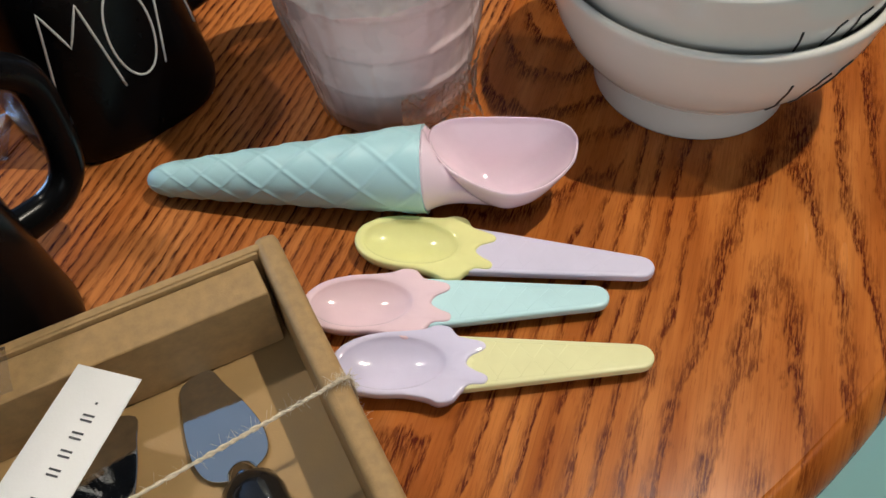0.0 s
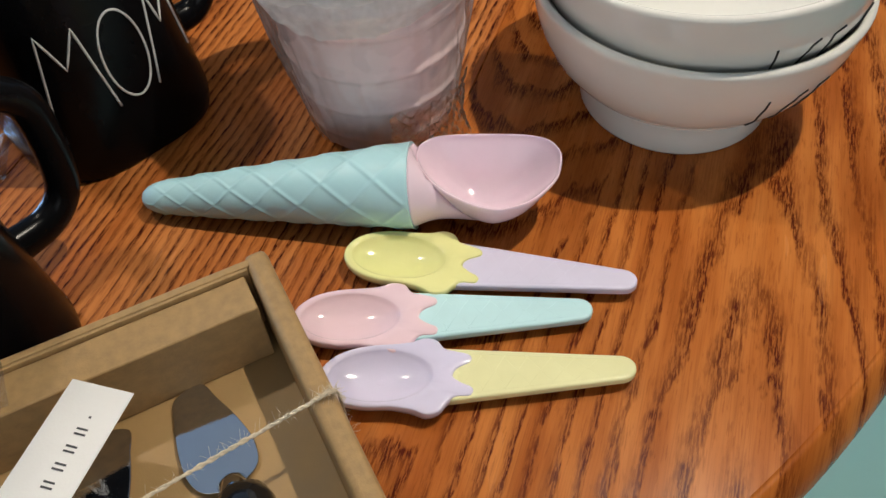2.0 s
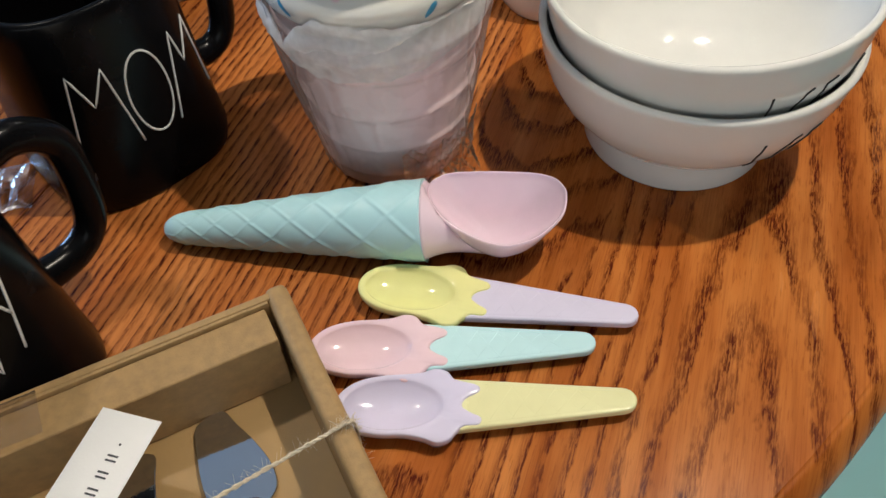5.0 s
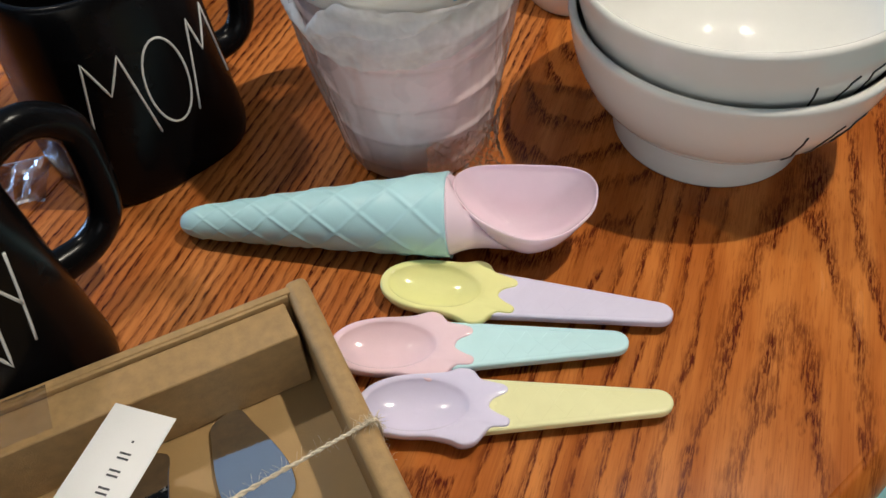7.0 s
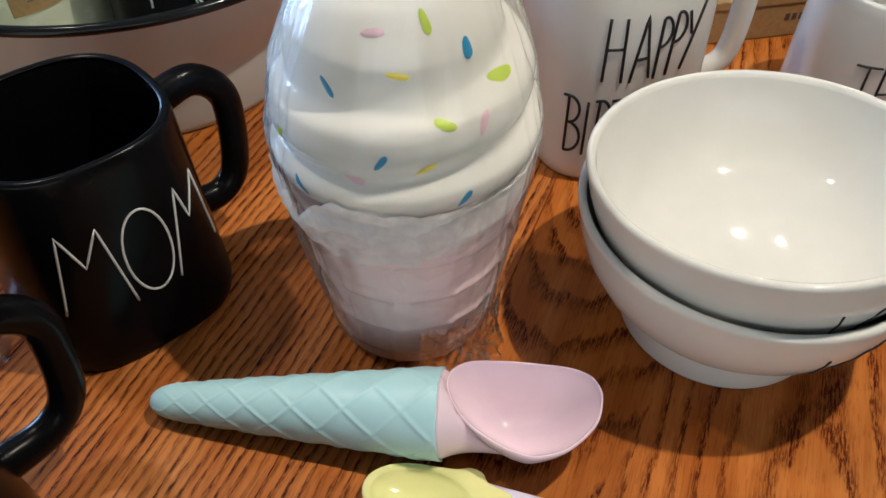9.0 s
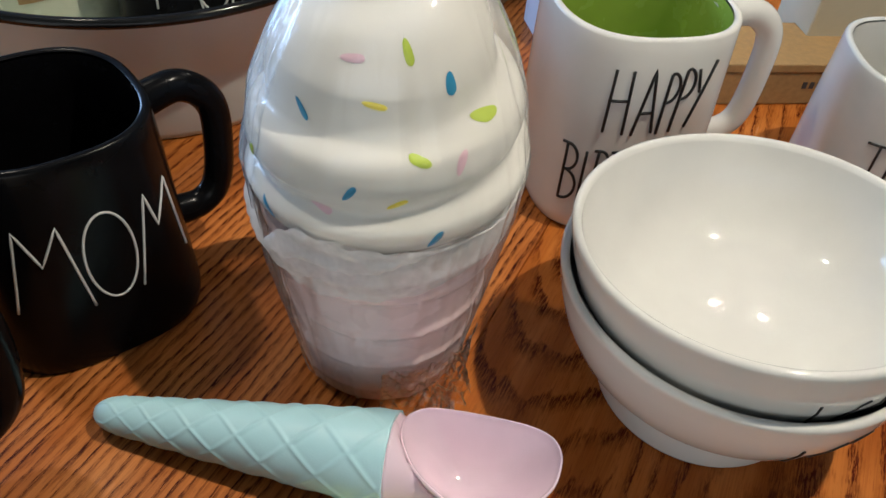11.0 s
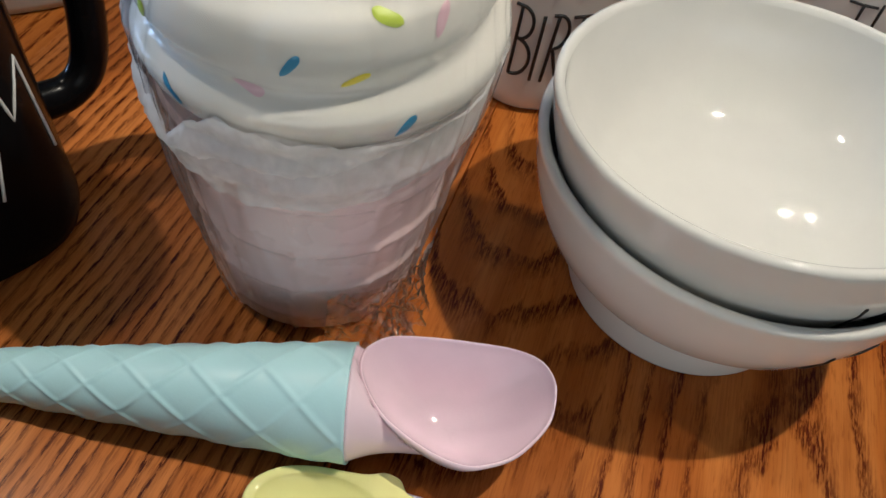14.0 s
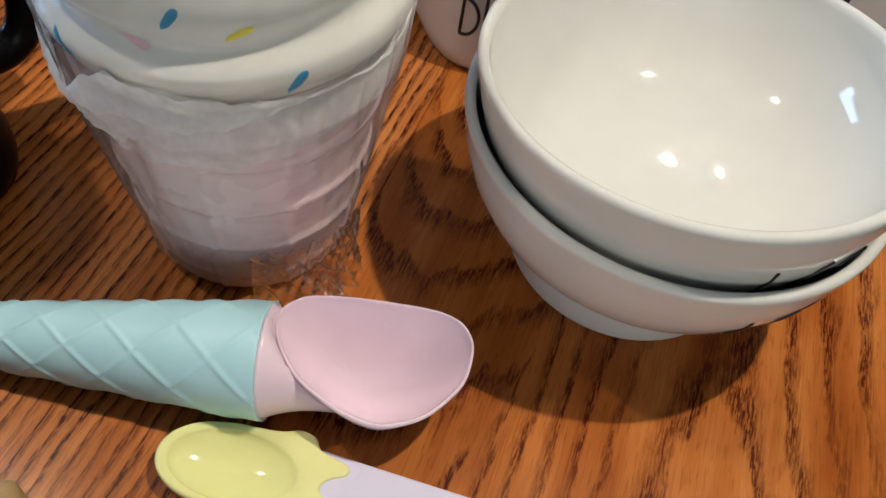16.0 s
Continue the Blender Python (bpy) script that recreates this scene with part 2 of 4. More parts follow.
def tissue_material():
    """Thin white tissue: lets light and some of the view through, with fine fibres."""
    m, n, l, b = mat("white_tissue")
    n.remove(b)
    v = coords(n, l)
    nz = noise_tex(n, l, v, 420, 4, 0.6)
    r = ramp(n, [(0.3, (0.88, 0.88, 0.89)), (0.7, (0.95, 0.95, 0.95))])
    l.new(nz.outputs["Fac"], r.inputs[0])
    d, t, clear = n.new("ShaderNodeBsdfDiffuse"), n.new("ShaderNodeBsdfTranslucent"), n.new("ShaderNodeBsdfTransparent")
    bp = n.new("ShaderNodeBump")
    bp.inputs["Strength"].default_value, bp.inputs["Distance"].default_value = 0.35, 0.002
    crease = noise_tex(n, l, v, 95, 2, 0.5)
    l.new(math_node(n, l, "ABSOLUTE", math_node(n, l, "SUBTRACT", crease.outputs["Fac"], 0.5)), bp.inputs["Height"])
    for node in (d, t):
        l.new(r.outputs[0], node.inputs["Color"])
        l.new(bp.outputs[0], node.inputs["Normal"])
    m1, m2 = n.new("ShaderNodeMixShader"), n.new("ShaderNodeMixShader")
    m1.inputs[0].default_value = 0.22
    l.new(d.outputs[0], m1.inputs[1])
    l.new(t.outputs[0], m1.inputs[2])
    l.new(m1.outputs[0], m2.inputs[1])
    l.new(clear.outputs[0], m2.inputs[2])
    thin = noise_tex(n, l, v, 60, 3, 0.55)
    tr = ramp(n, [(0.35, (0.26,) * 3), (0.66, (0.52,) * 3)])
    l.new(thin.outputs["Fac"], tr.inputs[0])
    l.new(tr.outputs[0], m2.inputs[0])
    l.new(m2.outputs[0], n["Material Output"].inputs[0])
    return m


TISSUE = tissue_material()


# ---- mesh helpers ----
def mesh_of(name, bm, material, smooth=True):
    me = bpy.data.meshes.new(name)
    bmesh.ops.recalc_face_normals(bm, faces=bm.faces)
    for f in bm.faces:
        f.smooth = smooth and f.material_index == 0 and len(f.verts) <= 4
        f.material_index = 0
    bm.to_mesh(me)
    bm.free()
    if material:
        me.materials.append(material)
    return me


def part(name, bm, material, parent, label="", smooth=True):
    ob = new(name, mesh_of(name, bm, material, smooth))
    ob.parent = parent
    if label:
        ob["label"] = label
    return ob


def thing(name, m, label, category, group="", kind=""):
    ob = new(name)
    ob.empty_display_size = 0.02
    ob.matrix_world = m
    return tagged(ob, label, category, group, kind)


def grid_mesh(rows, closed_u=True, cap_start=False, cap_end=False):
    """Skin over a list of rings (or rows) of points, all of one length."""
    bm = bmesh.new()
    vs = [[bm.verts.new(p) for p in row] for row in rows]
    k = len(rows[0])
    for a, b in zip(vs, vs[1:]):
        for i in range(k if closed_u else k - 1):
            j = (i + 1) % k
            bm.faces.new((a[i], a[j], b[j], b[i]))
    if cap_start:
        bm.faces.new(vs[0][::-1])
    if cap_end:
        bm.faces.new(vs[-1])
    return bm


def revolve(profile, segments=72, cap_start=False, cap_end=False):
    rows = [[(r * math.cos(2 * math.pi * i / segments), r * math.sin(2 * math.pi * i / segments), z) for i in range(segments)] for r, z in profile]
    return grid_mesh(rows, True, cap_start, cap_end)


def spline(points, steps):
    """Catmull-Rom through the points."""
    p = [Vector(q) for q in points]
    p = [p[0] * 2 - p[1]] + p + [p[-1] * 2 - p[-2]]
    out = []
    for i in range(1, len(p) - 2):
        for s in range(steps):
            t = s / steps
            a, b, c, d = p[i - 1:i + 3]
            out.append(0.5 * ((2 * b) + (c - a) * t + (2 * a - 5 * b + 4 * c - d) * t * t + (3 * b - a - 3 * c + d) * t ** 3))
    out.append(p[-2])
    return out


def tube(points, radii, sides=8, flat=1.0, up=(0, 0, 1), bm=None):
    """A closed tube along points; flat scales its section along the side direction."""
    pts = [Vector(p) for p in points]
    rows = []
    for i, p in enumerate(pts):
        d = (pts[min(i + 1, len(pts) - 1)] - pts[max(i - 1, 0)]).normalized()
        side = d.cross(Vector(up))
        side = side.normalized() if side.length > 1e-6 else d.orthogonal().normalized()
        nrm = side.cross(d).normalized()
        r = radii if isinstance(radii, (int, float)) else radii[i]
        rows.append([p + side * (math.cos(2 * math.pi * k / sides) * r * flat) + nrm * (math.sin(2 * math.pi * k / sides) * r) for k in range(sides)])
    new_bm = grid_mesh(rows, True, True, True)
    if bm is None:
        return new_bm
    me = bpy.data.meshes.new("tmp")
    new_bm.to_mesh(me)
    new_bm.free()
    bm.from_mesh(me)
    bpy.data.meshes.remove(me)
    return bm


def box_bm(size, centre=(0, 0, 0), bevel=0.001, segments=2):
    bm = bmesh.new()
    bmesh.ops.create_cube(bm, size=1, matrix=Matrix.Translation(centre) @ Matrix.Diagonal((*size, 1)))
    if bevel:
        bmesh.ops.bevel(bm, geom=bm.edges[:], offset=bevel, segments=segments, affect="EDGES", profile=0.5)
    for f in sorted(bm.faces, key=lambda f: -f.calc_area())[:6]:
        f.material_index = 1
    return bm


def slab(outline, z0, z1, bevel=0.0015, segments=3):
    """A plate from an outline, its upper and lower edges rounded."""
    bm = bmesh.new()
    low = [bm.verts.new((x, y, z0)) for x, y in outline]
    face = bm.faces.new(low)
    r = bmesh.ops.extrude_face_region(bm, geom=[face])
    bmesh.ops.translate(bm, verts=[v for v in r["geom"] if isinstance(v, bmesh.types.BMVert)], vec=(0, 0, z1 - z0))
    edges = [e for e in bm.edges if abs(e.verts[0].co.z - e.verts[1].co.z) < 1e-9]
    if bevel:
        bmesh.ops.bevel(bm, geom=edges, offset=bevel, segments=segments, affect="EDGES", profile=0.5, clamp_overlap=True)
    return bm


# ---- lettering: thin hand-drawn capitals, as strokes in a unit box ----
def arc(cx, cy, rx, ry, a0, a1, n=18):
    return [(cx + rx * math.cos(radians(a0 + (a1 - a0) * i / n)), cy + ry * math.sin(radians(a0 + (a1 - a0) * i / n))) for i in range(n + 1)]


STROKES = {
    "M": [[(0.0, 0.0), (0.04, 1.0), (0.42, 0.5), (0.58, 1.0), (1.0, 0.0)]],
    "O": [arc(0.5, 0.5, 0.5, 0.5, 95, 455, 36)],
    "H": [[(0.1, 0), (0.1, 1)], [(0.9, 0), (0.9, 1)], [(0.02, 0.55), (0.9, 0.62)]],
    "A": [[(0, 0), (0.55, 1), (1, 0)], [(0.15, 0.38), (0.85, 0.38)]],
    "P": [[(0.15, 0), (0.15, 1)], [(0.0, 0.97)] + arc(0.2, 0.76, 0.6, 0.22, 90, -95)],
    "Y": [[(0.0, 1), (0.5, 0.5)], [(1.0, 1), (0.2, 0.0)]],
    "B": [[(0.12, 0), (0.12, 1)], [(0.0, 1.0)] + arc(0.2, 0.78, 0.55, 0.22, 90, -90), arc(0.2, 0.28, 0.7, 0.28, 90, -100)],
    "I": [[(0.5, 0), (0.5, 1)]],
    "R": [[(0.12, 0), (0.12, 1)], [(0.0, 1.0)] + arc(0.2, 0.75, 0.6, 0.25, 90, -90) + [(0.9, 0.0)]],
    "T": [[(0.5, 0), (0.5, 1)], [(0, 0.98), (1, 1.0)]],
    "D": [[(0.12, 0), (0.12, 1)], [(0.0, 1.0)] + arc(0.2, 0.5, 0.75, 0.5, 90, -95)],
    "C": [arc(0.6, 0.5, 0.55, 0.5, 50, 310)],
    "E": [[(0.9, 1.0), (0.12, 1.0), (0.12, 0.0), (0.95, 0.0)], [(0.12, 0.52), (0.75, 0.54)]],
    "N": [[(0, 0), (0.05, 1), (0.9, 0), (0.95, 1)]],
    "G": [arc(0.6, 0.5, 0.55, 0.5, 50, 320) + [(1.05, 0.45), (0.65, 0.45)]],
}


def letter_bm(char, x, z, width, height, surface, radius, slant=0.0):
    """A letter whose strokes lie on a surface: surface(x, z) gives a place."""
    bm = bmesh.new()
    for stroke in STROKES[char]:
        fine = []
        for (ax, ay), (bx, by) in zip(stroke, stroke[1:]):
            k = max(1, int(8 * math.hypot((bx - ax) * width, (by - ay) * height) / height))
            fine += [(ax + (bx - ax) * i / k, ay + (by - ay) * i / k) for i in range(k)]
        fine.append(stroke[-1])
        tube([surface(x + u * width + slant * v * height, z + v * height) for u, v in fine], radius, 6, up=(0.05, -1, 0.02), bm=bm)
    return bm


def stroke_bm(strokes, surface, radius, smooth=True):
    """Free strokes, each a list of (x, z) on a surface."""
    bm = bmesh.new()
    for stroke in strokes:
        fine = []
        for (ax, az), (bx, bz) in zip(stroke, stroke[1:]):
            k = max(1, int(math.hypot(bx - ax, bz - az) / 0.004)) if abs(bx) < 1 else 6
            fine += [(ax + (bx - ax) * i / k, az + (bz - az) * i / k) for i in range(k)]
        fine.append(stroke[-1])
        tube([surface(u, v) for u, v in fine], radius, 6, up=(0.05, -1, 0.02), bm=bm)
    return bm


# ---- room ----
def structure(name, bm, material, label, category, smooth=False):
    ob = new(name, mesh_of(name, bm, material, smooth))
    return tagged(ob, label, category, kind="structure")


FLOOR_Z, CEIL_Z = -0.75, 1.65
structure("floor", box_bm((5.62, 5.4, 0.1), (-0.31, 0.4, FLOOR_Z - 0.05), 0), TEAL, "plain teal floor under the table", "floor")
structure("ceiling", box_bm((5.62, 5.4, 0.1), (-0.31, 0.4, CEIL_Z + 0.05), 0), CEIL, "plain pale blue-grey ceiling", "ceiling")
for name, size, centre in (("wall_north", (5.62, 0.12, 2.4), (-0.31, 2.96, 0.45)), ("wall_east", (0.12, 5.0, 2.4), (2.44, 0.4, 0.45))):
    structure(name, box_bm(size, centre, 0), WALL, "plain warm painted wall", "wall")
west = bmesh.new()
for size, centre in (((0.12, 3.0, 2.4), (-3.06, -0.6, 0.45)), ((0.12, 0.4, 2.4), (-3.06, 2.7, 0.45)), ((0.12, 1.6, 0.6), (-3.06, 1.70, -0.45)), ((0.12, 1.6, 0.7), (-3.06, 1.70, 1.30))):
    bmesh.ops.create_cube(west, size=1, matrix=Matrix.Translation(centre) @ Matrix.Diagonal((*size, 1)))
# Unseen wall; its opening is made up to go with the front fill.
south = bmesh.new()
for size, centre in (((1.66, 0.12, 2.4), (-2.29, -2.16, 0.45)), ((0.84, 0.12, 2.4), (2.08, -2.16, 0.45)), ((3.12, 0.12, 0.35), (0.10, -2.16, -0.575)), ((3.12, 0.12, 0.35), (0.10, -2.16, 1.475))):
    bmesh.ops.create_cube(south, size=1, matrix=Matrix.Translation(centre) @ Matrix.Diagonal((*size, 1)))
structure("wall_south", south, PALE_WALL, "unseen pale painted wall with an added opening for the fill light", "wall")
structure("wall_west", west, WALL, "painted wall with a window opening", "wall")
for place in BULBS:
    b = bmesh.new()
    bmesh.ops.create_cone(b, cap_ends=True, segments=24, radius1=0.035, radius2=0.012, depth=0.05)
    fixture = thing("ceiling_lamp", pose(place[0], place[1], CEIL_Z), "small hanging ceiling lamp with a dark cone shade", "lamp", "hanging lamps")
    rod = bmesh.new()
    bmesh.ops.create_cone(rod, cap_ends=True, segments=10, radius1=0.006, radius2=0.006, depth=CEIL_Z - place[2] - 0.1, matrix=Matrix.Translation((0, 0, -(CEIL_Z - place[2] - 0.1) / 2)))
    part("rod", rod, RIM_BLACK, fixture)
    shade = part("shade", b, RIM_BLACK, fixture)
    shade.location = (0, 0, place[2] - CEIL_Z + 0.075)

# ---- table ----
TABLE_C, TABLE_R = (-0.242, 0.617), 0.604
SEAM_U = -0.0487
ALONG = Vector((math.cos(GRAIN), math.sin(GRAIN)))
ACROSS = Vector((math.sin(GRAIN), -math.cos(GRAIN)))


def board_outline(u0, u1, radius, n=40):
    """The piece of a round top between two lines along the grain, seen from above."""
    cu, cv = Vector(TABLE_C).dot(ACROSS), Vector(TABLE_C).dot(ALONG)
    u0, u1 = max(u0, cu - radius), min(u1, cu + radius)
    us = [u0 + (u1 - u0) * (0.5 - 0.5 * math.cos(math.pi * i / n)) for i in range(n + 1)]
    top = [(u, cv + math.sqrt(max(0, radius ** 2 - (u - cu) ** 2))) for u in us]
    low = [(u, cv - math.sqrt(max(0, radius ** 2 - (u - cu) ** 2))) for u in reversed(us)]
    out = []
    for u, v in top + low:
        p = ACROSS * u + ALONG * v
        if not out or (p - out[-1]).length > 1e-5:
            out.append(p)
    if (out[0] - out[-1]).length < 1e-5:
        out.pop()
    return [(p.x, p.y) for p in out[::-1]]


table = thing("dining_table", pose(0, 0, FLOOR_Z), "round varnished oak table with a rounded edge and board joints", "table")


def table_part(name, bm, material, label=""):
    ob = part(name, bm, material, table, label)
    ob.matrix_parent_inverse = Matrix.Translation((0, 0, -FLOOR_Z))
    return ob


widths = [(-0.9, -0.5), (-0.5, -0.262), (-0.262, SEAM_U), (SEAM_U, 0.29), (0.29, 0.8)]
for i, (u0, u1) in enumerate(widths):
    table_part("board", slab(board_outline(u0 + 0.0003, u1 - 0.0003, TABLE_R - 0.012), -0.024, 0.0, 0.0004, 1), OAK_A if i in (1, 3) else OAK_B)
rim_profile = [(-0.0122, -0.024), (-0.0122, -0.0001), (-0.0098, -0.0001), (-0.0090, -0.0006), (-0.0066, -0.0028), (-0.0038, -0.0064), (-0.0014, -0.0105), (0.0, -0.0150), (-0.001, -0.021), (-0.004, -0.024)]
rim = revolve([(TABLE_R + a, z) for a, z in rim_profile + rim_profile[:1]], 220)
bmesh.ops.translate(rim, verts=rim.verts, vec=(*TABLE_C, 0))
table_part("rim", rim, OAK_A, "bevelled oak edge")
apron = revolve([(TABLE_R - 0.08, -0.025), (TABLE_R - 0.08, -0.10), (TABLE_R - 0.10, -0.10), (TABLE_R - 0.10, -0.025)], 96)
bmesh.ops.translate(apron, verts=apron.verts, vec=(*TABLE_C, 0))
table_part("apron", apron, OAK_EDGE)
ped = revolve([(0.30, FLOOR_Z), (0.30, FLOOR_Z + 0.03), (0.10, FLOOR_Z + 0.09), (0.06, -0.4), (0.09, -0.1), (0.2, -0.025)], 40, True, True)
bmesh.ops.translate(ped, verts=ped.verts, vec=(*TABLE_C, 0))
table_part("pedestal", ped, OAK_EDGE)


# ---- mugs ----
def mug_width(z, h, base, belly, top):
    """Half width of a squarish mug at a height: rounded foot, belly near the foot, narrower lip."""
    if z < 0.012:
        return base + (belly - base) * math.sin(0.5 * math.pi * z / 0.012) ** 0.8
    s = (z - 0.012) / (h - 0.012)
    return belly + (top - belly) * s ** 0.85


def mug(name, m, label, outside, inside, h, base, belly, top, group, corner=3.2, mouth=2.6, handle=True, words=(), drawn=(), ink=None, line=0.0007, handle_z=(0.26, 0.88), reach=0.034):
    ob = thing(name, m, label, "mug", group)

    def section(a, n, z, k=72):
        out = []
        for i in range(k):
            t = 2 * math.pi * i / k
            c, s = math.cos(t), math.sin(t)
            r = a / (abs(c) ** n + abs(s) ** n) ** (1 / n)
            out.append((r * c, r * s, z))
        return out

    def power(z):
        return corner + (mouth - corner) * (z / h) ** 1.5

    rows = []
    for i in range(5):
        z = 0.0008 + 0.0112 * (1 - math.cos(math.pi / 2 * i / 4))
        rows.append(section(mug_width(z, h, base, belly, top), power(z), z))
    for i in range(1, 15):
        z = 0.012 + (h - 0.0015 - 0.012) * i / 14
        rows.append(section(mug_width(z, h, base, belly, top), power(z), z))
    wall = 0.0042
    for i in range(1, 6):
        a = math.pi * i / 6
        rows.append(section(top - wall / 2 + wall / 2 * math.cos(a), power(h), h - 0.0015 + 0.0019 * math.sin(a)))
    body = part("body", grid_mesh([section(base * 0.9, corner, 0.0)] + rows, True, True, False), outside, ob)
    inner = [section(top - wall, power(h), h - 0.0015)]
    for i in range(1, 13):
        z = h - 0.0015 + (0.010 - h) * i / 12
        inner.append(section(mug_width(z, h, base, belly, top) - wall - 0.0002, power(z), z))
    inner.append(section(base * 0.75, 2.4, 0.007))
    part("lining", grid_mesh(inner, True, False, True), inside, ob)

    def surface(x, z):
        a, n = mug_width(z, h, base, belly, top), power(z)
        q = min(0.999, abs(x) / a)
        return Vector((x, -a * (1 - q ** n) ** (1 / n) - line * 0.25, z))

    if handle:
        z0, z1 = h * handle_z[0], h * handle_z[1]
        x0, x1 = mug_width(z0, h, base, belly, top) - 0.003, mug_width(z1, h, base, belly, top) - 0.003
        path = spline([(x1, 0, z1), (x1 + reach * 0.55, 0, z1 + 0.003), (x1 + reach * 0.93, 0, z1 - 0.009), (x1 + reach, 0, (z0 + z1) / 2 + 0.006), (x1 + reach * 0.90, 0, z0 + 0.012), (x0 + reach * 0.5, 0, z0 + 0.001), (x0, 0, z0 + 0.001)], 8)
        part("handle", tube(path, [0.0066 + 0.0012 * abs(2 * i / (len(path) - 1) - 1) ** 3 for i in range(len(path))], 14, 1.15, up=(0, 1, 0)), outside, ob)
    for char, x, z, w, hh in words:
        part("letter_" + char.lower(), letter_bm(char, x, z, w, hh, surface, line), ink, body)
    for char, strokes in drawn:
        part("letter_" + char.lower(), stroke_bm(strokes, surface, line), ink, body)
    return ob


def place(x, y, rz, z=0.0):
    return pose(x, y, z, 0, 0, rz)


MUGS = "mugs on the table"
def drawn_o(cx, cz, w, h, lean=0.0):
    return [[(cx + w / 2 * math.cos(a) + lean * h / 2 * math.sin(a), cz + h / 2 * math.sin(a) - 0.004 * math.cos(a)) for a in (radians(80 + 370 * i / 36) for i in range(37))]]


def drawn_p(x, low, high, w, lean=0.0):
    bowl_line = [(x + lean * (high - low), high)] + [(x + lean * (high - low) + w * math.cos(a), high - 0.008 + 0.009 * math.sin(a)) for a in (radians(75 - 165 * i / 10) for i in range(11))] + [(x + lean * 0.5 * (high - low), high - 0.018)]
    return [[(x, low), (x + lean * (high - low), high)], bowl_line]


mug("mug", place(-0.1555, 0.3830, 50), "matte black squarish ceramic mug lettered MOM in thin white capitals", BLACK, BLACK, 0.112, 0.0492, 0.0512, 0.0455, MUGS,
    drawn=[("M", [[(-0.036, 0.042), (-0.028, 0.085), (-0.0215, 0.0655), (-0.0125, 0.0835), (-0.0065, 0.037)]]), ("O", drawn_o(0.0055, 0.0605, 0.0215, 0.0455, 0.10)),
           ("M", [[(0.016, 0.0375), (0.025, 0.0830), (0.029, 0.0645), (0.037, 0.0830), (0.042, 0.0405)]])], ink=LINE_WHITE, line=0.00062, reach=0.036)
mug("mug", place(-0.168, 0.219, 60), "matte black squarish ceramic mug ending in NNY beside the box", BLACK, BLACK, 0.112, 0.0492, 0.0512, 0.0455, MUGS,
    drawn=[("N", [[(-0.031, 0.050), (-0.026, 0.088), (-0.016, 0.052), (-0.010, 0.089)]]), ("N", [[(-0.008, 0.051), (-0.003, 0.089), (0.006, 0.053), (0.014, 0.090)]]),
           ("Y", [[(0.027, 0.093), (0.018, 0.0555)], [(0.016, 0.0885), (0.022, 0.072)]])], ink=LINE_WHITE, line=0.00062, reach=0.042)
mug("mug", place(0.0895, 0.5590, 24), "white ceramic mug lettered HAPPY BIRTHDAY, green inside", WHITE, GREEN, 0.126, 0.0455, 0.0495, 0.0500, MUGS,
    drawn=[("H", [[(-0.0268, 0.072), (-0.0265, 0.109)], [(-0.0165, 0.071), (-0.0180, 0.109)], [(-0.0275, 0.091), (-0.0170, 0.0915)]]), ("A", [[(-0.0115, 0.0705), (-0.0068, 0.110), (-0.0005, 0.072)], [(-0.0100, 0.084), (-0.0025, 0.0845)]]),
           ("P", drawn_p(0.0025, 0.071, 0.107, 0.006)), ("P", drawn_p(0.0095, 0.072, 0.109, 0.006, 0.03)), ("Y", [[(0.0175, 0.109), (0.0212, 0.095)], [(0.0270, 0.1125), (0.0180, 0.074)]]),
           ("B", [[(-0.0405, 0.023), (-0.0405, 0.060)], [(-0.0425, 0.0598)] + arc(-0.0400, 0.0515, 0.0046, 0.0085, 90, -90) + arc(-0.0400, 0.0330, 0.0060, 0.0100, 90, -95)]),
           ("I", [[(-0.0315, 0.022), (-0.0315, 0.058)]]), ("R", [[(-0.0265, 0.022), (-0.0255, 0.059)], [(-0.028, 0.0590)] + arc(-0.0250, 0.0505, 0.0056, 0.0090, 90, -90) + [(-0.019, 0.022)]]), ("T", [[(-0.019, 0.0590), (-0.009, 0.0600)], [(-0.014, 0.022), (-0.0138, 0.0595)]])],
    words=[("H", -0.004, 0.022, 0.009, 0.038), ("D", 0.008, 0.022, 0.009, 0.038), ("A", 0.018, 0.022, 0.009, 0.038), ("Y", 0.028, 0.022, 0.008, 0.038)], ink=LINE_BLACK, line=0.0009, reach=0.040)
mug("mug", place(0.2590, 0.5980, 8), "white ceramic mug with thin black capitals beginning TH", CREAM, WHITE, 0.101, 0.0440, 0.0480, 0.0470, MUGS,
    drawn=[("T", [[(-0.0345, 0.0660), (-0.0220, 0.0668)], [(-0.0290, 0.030), (-0.0283, 0.0662)]]), ("H", [[(-0.0205, 0.032), (-0.0200, 0.069)], [(-0.0110, 0.032), (-0.0100, 0.068)], [(-0.021, 0.050), (-0.010, 0.0515)]])], ink=LINE_BLACK, line=0.0008)


